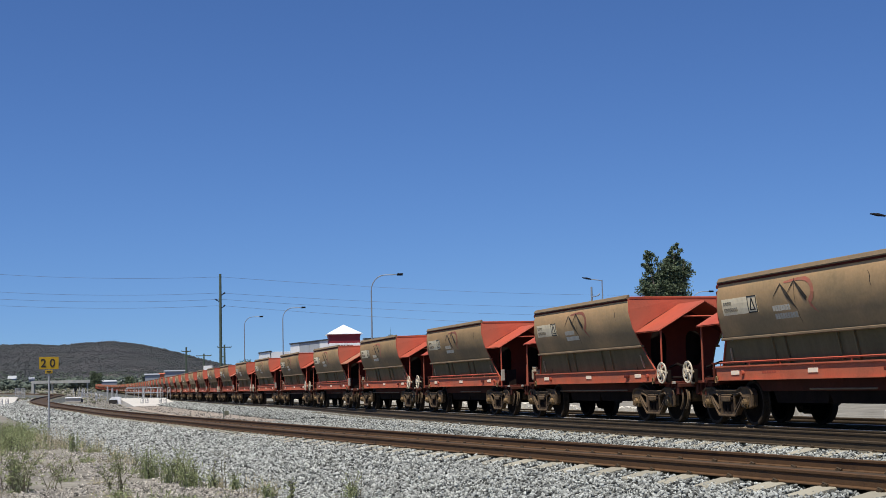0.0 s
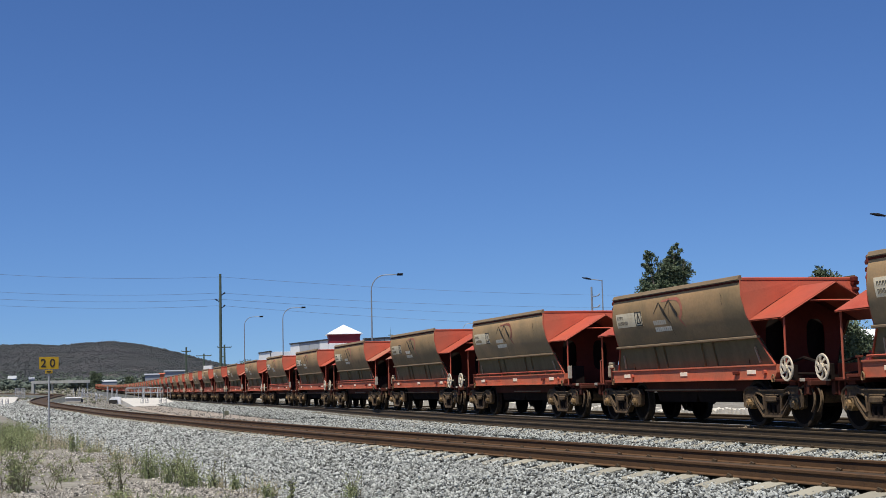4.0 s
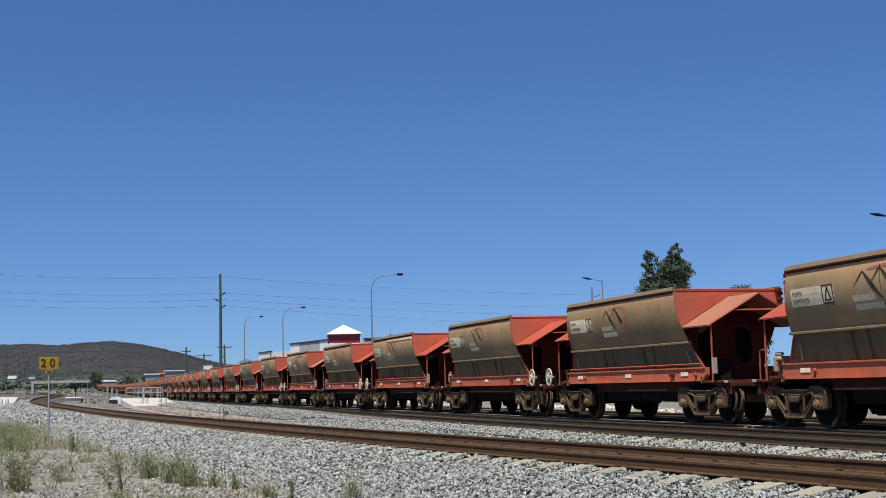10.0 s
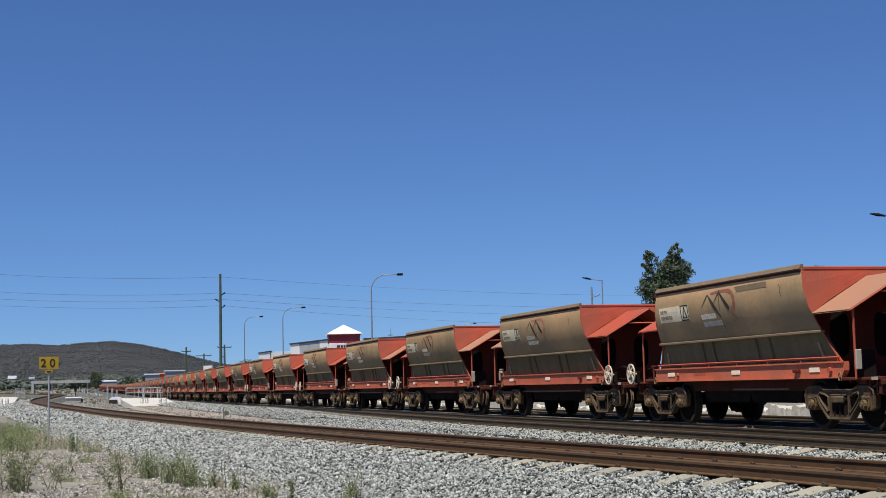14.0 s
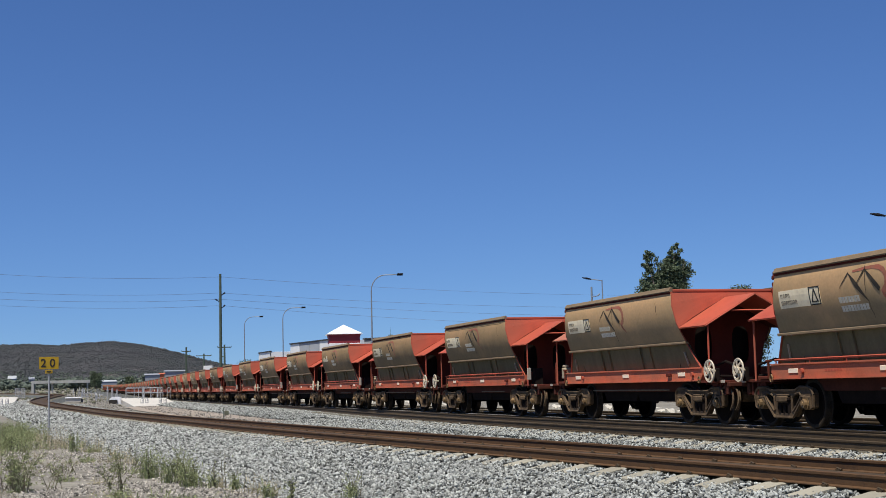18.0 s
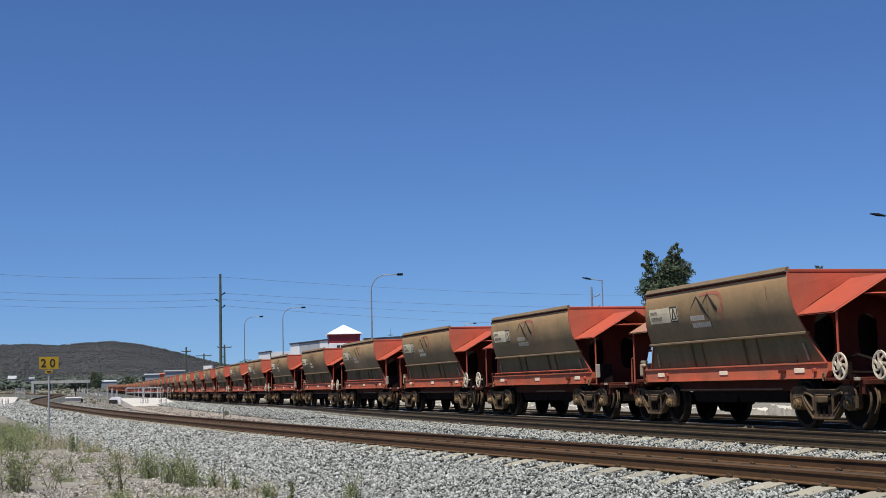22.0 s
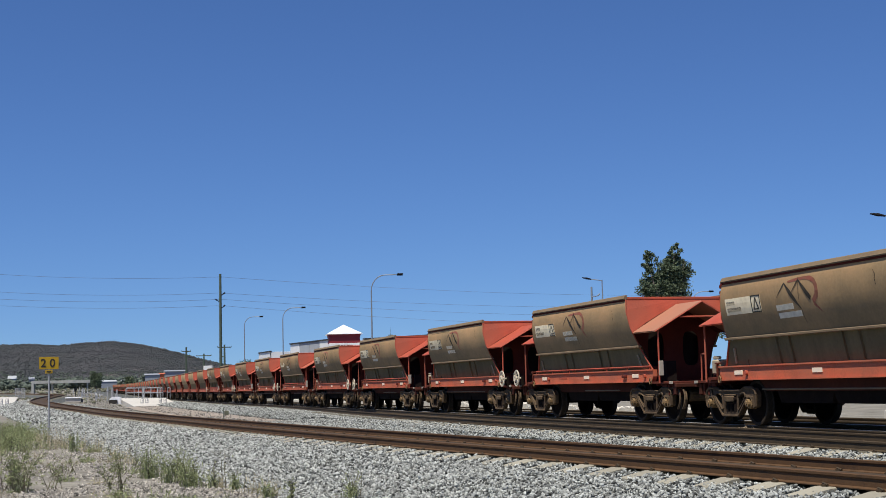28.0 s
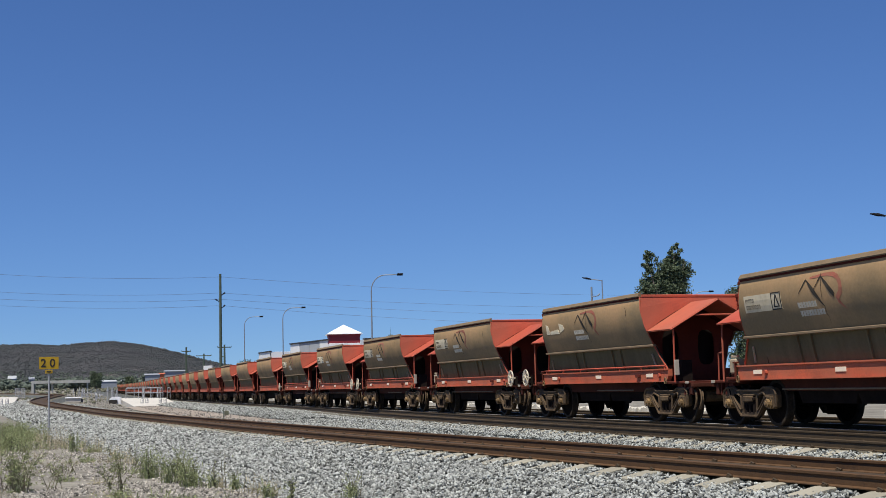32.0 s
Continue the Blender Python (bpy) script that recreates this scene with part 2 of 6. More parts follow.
def lathe(bm, prof, axis_y=True, sides=24):
    """Turns a profile of (radius, along) about the y axis."""
    rings = []
    for r, y in prof:
        rings.append([bm.verts.new((r * math.cos(2 * math.pi * k / sides), y, r * math.sin(2 * math.pi * k / sides))) for k in range(sides)])
    for a, b in zip(rings[:-1], rings[1:]):
        for k in range(sides):
            bm.faces.new((a[k], a[(k + 1) % sides], b[(k + 1) % sides], b[k]))
    bm.faces.new(rings[0])
    bm.faces.new(rings[-1][::-1])
    return bm


def mesh_object(name, verts, faces, mat, smooth=False):
    me = bpy.data.meshes.new(name)
    me.from_pydata(verts, [], faces)
    me.materials.append(mat)
    me.update()
    if smooth:
        me.polygons.foreach_set("use_smooth", [True] * len(me.polygons))
    return new(name, me)


# ---- the line of the railway: u is metres along the train's track, away from the camera ----
def heading(u):
    q = (np.clip(u, -30.0, 930.0) + 116.6) / 100
    return 1.9172 - 0.0659 * q + 0.01384 * q**2 - 0.000846 * q**3


U = np.arange(-520.0, 1500.0, 0.5)
H = heading(U)
HM = (H[1:] + H[:-1]) / 2
PX = np.concatenate([[0], np.cumsum(np.cos(HM) * 0.5)])
PY = np.concatenate([[0], np.cumsum(np.sin(HM) * 0.5)])
PX += 6.60 - np.interp(0, U, PX)
PY += 30.00 - np.interp(0, U, PY)
# the line is bent towards the camera's side where it comes nearest, to fit the camera's view
SWING = np.where(U < 4, 0.0019 * np.clip(4 - U, 0, 16) ** 2 + 0.03 * np.clip(-12 - U, 0, 20), 0.0)
PX -= np.sin(H) * SWING
PY += np.cos(H) * SWING


def rise(u):
    """The ground climbs gently into the distance, shaped to fit the camera's view."""
    return 0.0671 * np.clip(np.asarray(u, float) / 100 - 0.6, 0, 8.6) ** 2


def climb(u, lat):
    """The siding and the land beside it climb earlier than the main line."""
    own = np.interp(u, [40, 56, 80, 103, 127, 151, 163, 200, 260, 300, 1500], [0, 0.08, 0.19, 0.38, 0.59, 0.84, 0.94, 1.08, 1.45, 1.7, 1.7])
    return np.maximum(own - rise(u), 0) * np.interp(lat, [7.5, 13.0, 60.0, 200.0], [0, 1, 1, 0])


def spot(u, lat, z=0.0):
    """World place at u along the line and lat metres from it, towards the camera's side."""
    a = np.interp(u, U, H)
    return np.stack([np.interp(u, U, PX) - np.sin(a) * lat, np.interp(u, U, PY) + np.cos(a) * lat, z + rise(u) + climb(u, lat) + 0 * np.asarray(u, float)], -1)


def on_line(u, lat, z=0.0, turn=0.0):
    p = spot(float(u), float(lat), z)
    return pose(p[0], p[1], p[2], 0, 0, math.degrees(float(np.interp(u, U, H))) + turn)


SIDING_U = [-500, -60, -32, -22, -15, -10, 0, 10, 20, 32, 44, 56, 68, 80, 91.5, 103.5, 115.5, 127.5, 139.5, 151, 163, 175, 187, 199, 211, 223, 235, 260, 300, 360, 1500]
SIDING_L = [6.78, 6.78, 6.08, 5.93, 6.38, 6.93, 7.93, 8.78, 9.44, 10.27, 11.15, 12.07, 13.04, 14.05, 15.02, 15.89, 16.51, 16.67, 16.41, 15.96, 15.6, 15.55, 15.84, 16.48, 17.5, 18.85, 20.6, 25, 34, 50, 50]
_raw = np.interp(U, SIDING_U, SIDING_L)
_ker = np.exp(-np.linspace(-2, 2, 49) ** 2)
SIDING = np.convolve(np.pad(_raw, 24, mode="edge"), _ker / _ker.sum(), mode="valid") - SWING


TURNOUT_U = [-500, -60, -25, -10, 0, 8, 17, 28, 38, 50, 62, 80]
TURNOUT_L = [3.78, 3.68, 2.78, 2.48, 2.46, 2.38, 2.18, 1.73, 1.14, 0.52, 0.14, 0.02]


def turnout(u):
    return np.interp(u, U, TURNOUT)


_raw = np.interp(U, TURNOUT_U, TURNOUT_L)
TURNOUT = np.convolve(np.pad(_raw, 24, mode="edge"), _ker / _ker.sum(), mode="valid") - SWING


def siding(u):
    return np.interp(u, U, SIDING)


def steps(u0, u1):
    """Sample places along the line, dense near the camera."""
    us, u = [], u0
    while u < u1:
        us.append(u)
        u += 0.8 if -25 < u < 60 else (2.5 if -40 < u < 200 else 10.0)
    return np.array(us + [u1])


def strip(name, us, cols, mat, smooth=False):
    """A sheet along the line: cols are functions of u giving (lat, z)."""
    rows = [spot(us, *c(us)) for c in cols]
    n, k = len(us), len(cols)
    verts = np.stack(rows, 1).reshape(-1, 3)
    faces = [(i * k + j, (i + 1) * k + j, (i + 1) * k + j + 1, i * k + j + 1) for i in range(n - 1) for j in range(k - 1)]
    return mesh_object(name, verts.tolist(), faces, mat, smooth)


# ---- ground and ballast ----
LATS = [-4000, -2500, -1500, -900, -500, -250, -120, -60, -30, -12, 0, 7.5, 10, 13, 20, 30, 45, 70, 120, 250, 500, 900, 1500, 2500, 4000]
us_g = np.concatenate([[-3500, -1800, -900], np.arange(-500, -40, 20), np.arange(-40, 120, 4), np.arange(120, 500, 20), [550, 620, 700, 800, 920, 1100, 1500, 2200, 3200, 4400]])


def ground_row(u, lat):
    uc = min(max(u, -519), 1499)
    p = spot(uc, lat, -0.52)
    a = float(np.interp(uc, U, H))
    p = p + np.array([math.cos(a), math.sin(a), 0]) * (u - uc)
    return p


gv = [ground_row(u, la).tolist() for u in us_g for la in LATS]
kk = len(LATS)
gf = [(i * kk + j, (i + 1) * kk + j, (i + 1) * kk + j + 1, i * kk + j + 1) for i in range(len(us_g) - 1) for j in range(kk - 1)]
ground = tagged(mesh_object("ground", gv, gf, M_GROUND, True), "pale sandy ground with gravel and dry dirt", "ground", kind="structure")
us_b = steps(-480, 1000)
bed_main = strip("ballast_bed_main", us_b, [lambda u: (-9.5 + 0 * u, -0.66), lambda u: (-7.4 + 0 * u, -0.235), lambda u: (-1.9 + 0 * u, -0.225), lambda u: (1.6 + 0 * u, -0.225), lambda u: (2.6 + 0 * u, -0.25), lambda u: (3.3 + 0 * u, -0.30), lambda u: (6.4 + 0 * u, -0.40), lambda u: (6.9 + 0 * u, -0.66)], M_BALLAST)
tagged(bed_main, "grey crushed granite ballast under the main tracks", "ballast", kind="structure")
bed_near = strip("ballast_bed_siding", us_b, [lambda u: (siding(u) - 2.5, -0.6), lambda u: (siding(u) - 1.5, -0.235), lambda u: (siding(u) + 0.8, -0.215), lambda u: (siding(u) + 1.30, -0.29), lambda u: (siding(u) + 2.2, -0.38), lambda u: (siding(u) + 4.6, -0.64)], M_BALLAST)
tagged(bed_near, "grey crushed granite ballast shoulder beside the siding", "ballast", kind="structure")

sand = strip("sand_strip", steps(24, 112), [lambda u: (4.6 + 0 * u, -0.42), lambda u: (5.0 + 0 * u, -0.335), lambda u: (np.clip(4.4 + 0.034 * u, 5.4, 7.3), -0.345), lambda u: (np.clip(5.4 + 0.03 * u, 6.2, 8.2), -0.47)], M_SAND)
crib = strip("rusty_crib", steps(-20, 345), [lambda u: (siding(u) - 0.68, -0.134), lambda u: (siding(u) - 0.3, -0.12), lambda u: (siding(u) + 0.3, -0.12), lambda u: (siding(u) + 0.68, -0.134)], M_RUSTBED)
tagged(crib, "rust-stained grit between the siding rails", "ballast", kind="structure")
tagged(sand, "strip of pinkish sand between the tracks", "sand", kind="structure")

# ---- tracks ----
GAUGE = 0.752
RAIL_PROFILE = [(-0.066, -0.1394), (-0.066, -0.1296), (-0.023, -0.1164), (-0.021, -0.0426), (-0.035, -0.0295), (-0.035, -0.0049), (-0.026, 0.0), (0.026, 0.0), (0.035, -0.0049), (0.035, -0.0295), (0.021, -0.0426), (0.023, -0.1164), (0.066, -0.1296), (0.066, -0.1394)]


def rail(track, lat_of, shiny, rust, end, drop):
    us = steps(-300, end)
    cols = [spot(us, lat_of(us) + dx, z - drop) for dx, z in RAIL_PROFILE]
    k = len(cols)
    verts = np.stack(cols, 1).reshape(-1, 3).tolist()
    me = bpy.data.meshes.new("rail")
    faces, top = [], []
    for i in range(len(us) - 1):
        for j in range(k):
            faces.append((i * k + j, (i + 1) * k + j, (i + 1) * k + (j + 1) % k, i * k + (j + 1) % k))
            top.append(1 if j in (6, 7) and shiny or j == 6 else 0)
    me.from_pydata(verts, [], faces)
    me.materials.append(rust)
    me.materials.append(M_RAILTOP if shiny else rust)
    me.polygons.foreach_set("material_index", top)
    me.update()
    ob = new("rail", me)
    ob.parent = track
    return ob


def sleeper_mesh():
    bm = bmesh.new()
    # flat rail seats, a lower middle and shoulders that slope down to the ends
    prof = [(-1.27, -0.33), (-1.27, -0.215), (-0.88, -0.142), (-0.55, -0.142), (-0.45, -0.17), (0.45, -0.17), (0.55, -0.142), (0.88, -0.142), (1.27, -0.215), (1.27, -0.33)]
    rings = [[bm.verts.new((x, y, z)) for y, z in prof] for x in (-0.135, -0.12, 0.12, 0.135)]
    for r in (rings[0], rings[3]):
        for v in r:
            v.co.z -= 0.012 if v.co.z > -0.3 else 0
    for a, b in zip(rings[:-1], rings[1:]):
        for k in range(len(prof) - 1):
            bm.faces.new((a[k], a[k + 1], b[k + 1], b[k]))
    bm.faces.new(rings[0])
    bm.faces.new(rings[3][::-1])
    bmesh.ops.recalc_face_normals(bm, faces=bm.faces[:])
    for s in (-1, 1):
        for o in (-0.105, 0.105):
            rod(bm, (-0.05, s * GAUGE + o, -0.125), (0.05, s * GAUGE + o * 0.8, -0.108), 0.014, 5)
            box(bm, -0.035, 0.035, s * GAUGE + o - 0.02, s * GAUGE + o + 0.02, -0.142, -0.118)
    me = bpy.data.meshes.new("sleeper")
    bm.to_mesh(me)
    bm.free()
    me.materials.append(M_SLEEPER)
    me.materials.append(M_RAILDUST)
    for p in me.polygons:
        if all(me.vertices[v].co.z > -0.1425 for v in p.vertices) and len(p.vertices) <= 5 and p.area < 0.02 and abs(p.center.z + 0.142) > 0.0005:
            p.material_index = 1
    return me


SLEEPER = sleeper_mesh()


def railway(name, lat_of, shiny, label, near_u, rust, sunk=0.0, end=950, drop=0.0):
    tr = tagged(new(name), label, "railway track", kind="structure")
    for s in (-1, 1):
        rail(tr, lambda u: lat_of(u) + s * GAUGE, shiny, rust, end, drop)
    u = near_u[0]
    while u < near_u[1]:
        la = float(lat_of(u))
        slope = float(lat_of(u + 0.5) - lat_of(u - 0.5))
        ob = bpy.data.objects.new("sleeper", SLEEPER)
        scene.collection.objects.link(ob)
        ob.parent = tr
        ob.matrix_basis = on_line(u, la, random.uniform(-0.006, 0.006) - sunk, math.degrees(math.atan(slope)) + random.uniform(-0.6, 0.6))
        u += 0.84
    far_v, far_f = [], []
    u = near_u[1]
    while u < min(420, end - 35):
        m = on_line(u, float(lat_of(u)))
        b = len(far_v)
        far_v += [(m @ Vector((x, y, z)))[:] for z in (-0.3, -0.142) for x, y in ((-0.11, -1.22), (0.11, -1.22), (0.11, 1.22), (-0.11, 1.22))]
        far_f += [(b + 4, b + 5, b + 6, b + 7)] + [(b + i, b + (i + 1) % 4, b + 4 + (i + 1) % 4, b + 4 + i) for i in range(4)]
        u += 0.84
    ob = mesh_object("far_sleepers", far_v, far_f, M_SLEEPER)
    ob.parent = tr
    ob["kind"] = "stuff"
    return tr


railway("railway_track_siding", siding, False, "rusty curving siding rails on pale concrete sleepers", (-17, 95), M_RAIL, 0.0, 350)
railway("railway_track_turnout", turnout, False, "brown rails of the track that joins the main line", (-17, 20), M_RAILDUST, 0.004, 75)
railway("railway_track_main", lambda u: 0.0 * np.asarray(u, float), True, "polished rails of the main line under the train", (-17, 25), M_RAILDUST)
railway("railway_track_back", lambda u: -3.9 + 0 * np.asarray(u, float), False, "rusty rails of the track behind the train", (-12, 25), M_RAILDUST, 0.08, drop=0.08)


# ---- the ore train ----
PITCH, HALF_D, WB, R = 11.33, 3.73, 1.74, 0.457
PROFILE_Z = [1.76, 1.95, 2.1, 2.3, 2.5, 2.7, 2.85, 2.965]
PROFILE_Y = [1.10, 1.185, 1.24, 1.295, 1.325, 1.33, 1.315, 1.285]
PROFILE_X = [3.49, 3.44, 3.40, 3.35, 3.31, 3.27, 3.235, 3.20]


def side_y(z):
    return float(np.interp(z, PROFILE_Z, PROFILE_Y))


def side_patch(bm, corners, s, off, nx=6, nz=3):
    """A thin painted or bolted patch on the curved side; corners are (x, z): two on top, two below."""
    (ax, az), (bx, bz), (cx, cz), (dx, dz) = corners
    grid = []
    for i in range(nz + 1):
        f = i / nz
        row = []
        for j in range(nx + 1):
            g = j / nx
            x = (ax * (1 - g) + bx * g) * (1 - f) + (dx * (1 - g) + cx * g) * f
            z = (az * (1 - g) + bz * g) * (1 - f) + (dz * (1 - g) + cz * g) * f
            row.append((x, z))
        grid.append(row)
    rows = [[[bm.verts.new((x, s * (side_y(z) + o), z)) for x, z in row] for row in grid] for o in (off, 0.0)]
    top = rows[0]
    for i in range(nz):
        for j in range(nx):
            bm.faces.new((top[i][j], top[i][j + 1], top[i + 1][j + 1], top[i + 1][j]))
    rim = [(0, j) for j in range(nx + 1)] + [(i, nx) for i in range(1, nz + 1)] + [(nz, j) for j in range(nx - 1, -1, -1)] + [(i, 0) for i in range(nz - 1, 0, -1)]
    for (a, b), (c, d) in zip(rim, rim[1:] + rim[:1]):
        bm.faces.new((rows[0][a][b], rows[0][c][d], rows[1][c][d], rows[1][a][b]))
    return bm


def ribbon(bm, line, widths, s, off):
    """A painted band of changing width on the curved side."""
    left, right = [], []
    for k, (x, z) in enumerate(line):
        a, b = line[max(k - 1, 0)], line[min(k + 1, len(line) - 1)]
        dx, dz = b[0] - a[0], b[1] - a[1]
        n = math.hypot(dx, dz)
        ox, oz = -dz / n * widths[k] / 2, dx / n * widths[k] / 2
        left.append(bm.verts.new((x + ox, s * (side_y(z + oz) + off), z + oz)))
        right.append(bm.verts.new((x - ox, s * (side_y(z - oz) + off), z - oz)))
    for k in range(len(line) - 1):
        bm.faces.new((left[k], left[k + 1], right[k + 1], right[k]))
    return bm


def between(a, b, n=6):
    return [(a[0] + (b[0] - a[0]) * k / n, a[1] + (b[1] - a[1]) * k / n) for k in range(n + 1)]


def oval(cx, cz, w, h, n=14):
    return [(cx + w * math.copysign(abs(math.cos(a)) ** 0.6, math.cos(a)), cz + h * math.copysign(abs(math.sin(a)) ** 0.6, math.sin(a))) for a in (2 * math.pi * k / n for k in range(n))]


def wheelset(parent, x, name="wheelset"):
    bm = bmesh.new()
    rod(bm, (0, -0.95, 0), (0, 0.95, 0), 0.075, 8)
    for s in (-1, 1):
        prof = [(r, s * (y + 0.175)) for r, y in ((0.10, 0.66), (0.30, 0.625), (0.39, 0.645), (0.43, 0.655), (R, 0.65), (R, 0.54), (0.485, 0.525), (0.478, 0.505), (0.40, 0.51), (0.28, 0.56), (0.10, 0.53))]
        lathe(bm, prof, sides=28)
    ob = part(name, bm, [M_WHEEL, M_TREAD], parent, "steel wheels on one axle, shade painted near-black")
    for p in ob.data.polygons:
        r = math.hypot(p.center.x, p.center.z)
        if r > 0.405 and abs(p.center.y) > 0.6:
            p.material_index = 1
    ob.matrix_basis = pose(x, 0, R)
    return ob


def bogie(parent, x, detail=True):
    """A three-piece cast bogie."""
    bg = part("bogie", box(bmesh.new(), -0.2, 0.2, -0.98, 0.98, 0.42, 0.66, 0.03), M_UNDER, parent, "cast-steel freight bogie")
    bg.matrix_basis = pose(x, 0, 0)
    outline = [(-1.14, 0.62), (-1.10, 0.70), (-1.00, 0.755), (-0.62, 0.765), (-0.46, 0.70), (0.46, 0.70), (0.62, 0.765), (1.00, 0.755), (1.10, 0.70), (1.14, 0.62), (1.12, 0.40), (1.04, 0.36), (1.01, 0.57), (0.72, 0.59), (0.66, 0.47), (0.36, 0.20), (-0.36, 0.20), (-0.66, 0.47), (-0.72, 0.59), (-1.01, 0.57), (-1.04, 0.36), (-1.12, 0.40)]
    holes = [[(-0.68, 0.60), (-0.63, 0.66), (-0.46, 0.63), (-0.36, 0.58), (-0.335, 0.34), (-0.38, 0.315), (-0.60, 0.50)], [(0.68, 0.60), (0.63, 0.66), (0.46, 0.63), (0.36, 0.58), (0.335, 0.34), (0.38, 0.315), (0.60, 0.50)], [(-0.27, 0.625), (0.27, 0.625), (0.27, 0.27), (-0.27, 0.27)]]
    for s in (-1, 1):
        bm = slab(bmesh.new(), outline, s * 0.86, s * 0.97, holes)
        if detail:
            for loop, r in ((outline, 0.03), (holes[0], 0.024), (holes[1], 0.024)):
                tube(bm, [(x, s * 0.975, z) for x, z in loop + loop[:1]], r, 5)
        part("side_frame", bm, M_BOGIE, bg)
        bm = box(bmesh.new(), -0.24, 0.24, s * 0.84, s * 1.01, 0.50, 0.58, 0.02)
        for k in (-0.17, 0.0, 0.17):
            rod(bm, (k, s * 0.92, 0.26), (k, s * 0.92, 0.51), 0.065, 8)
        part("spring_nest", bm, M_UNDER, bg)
        if detail:
            bm = box(bmesh.new(), -0.20, 0.20, s * 0.96, s * 1.035, 0.475, 0.60, 0.025)
            box(bm, -0.24, 0.24, s * 0.96, s * 1.0, 0.60, 0.635, 0.01)
            part("bolster_end", bm, M_BOGIE, bg)
        for k in (-WB / 2, WB / 2) if detail else ():
            bm = rod(bmesh.new(), (k, s * 0.84, R), (k, s * 1.00, R), 0.115, 10)
            rod(bm, (k, s * 1.00, R), (k, s * 1.06, R), 0.08, 10)
            rod(bm, (k, s * 1.06, R), (k, s * 1.08, R), 0.038, 6)
            box(bm, k - 0.12, k + 0.12, s * 0.85, s * 1.0, R, R + 0.13, 0.02)
            part("axle_box", bm, M_CAP, bg, "ochre-dusted axle box")
    wheelset(bg, -WB / 2, "rear_wheelset")
    wheelset(bg, WB / 2, "front_wheelset")
    return bg


def brake_wheel(parent, x, y):
    bm = bmesh.new()
    ring = [(0.236 * math.cos(a), 0.236 * math.sin(a)) for a in (2 * math.pi * k / 28 for k in range(28))]
    holes = []
    for k in range(7):
        a = 2 * math.pi * k / 7
        spiral = [(0.08, 0.20, 0.0), (0.13, 0.10, 0.25), (0.192, 0.08, 0.5), (0.202, 0.40, 0.5), (0.202, 0.73, 0.5), (0.14, 0.76, 0.25), (0.08, 0.66, 0.0)]
        holes.append([(r * math.cos(a + f + b), r * math.sin(a + f + b)) for r, f, b in spiral])
    slab(bm, ring, -0.012, 0.012, holes)
    tube(bm, [(0.228 * math.cos(a), 0, 0.228 * math.sin(a)) for a in np.linspace(0, 2 * math.pi, 25)], 0.018, 6)
    rod(bm, (0, -0.03, 0), (0, 0.04, 0), 0.065, 8)
    rod(bm, (0, -0.16, 0), (0, 0.0, 0), 0.025, 6)
    w = part("handbrake_wheel", bm, M_CHROME, parent, "silver-white spoked handbrake wheel")
    w.matrix_basis = pose(x, y, 1.12)
    st = part("brake_stand", box(box(bmesh.new(), x - 0.05, x + 0.05, y - 0.22, y - 0.14, 0.9, 1.18, 0.01), x - 0.10, x + 0.10, y - 0.26, y - 0.14, 0.90, 0.98), M_UNDER, parent)


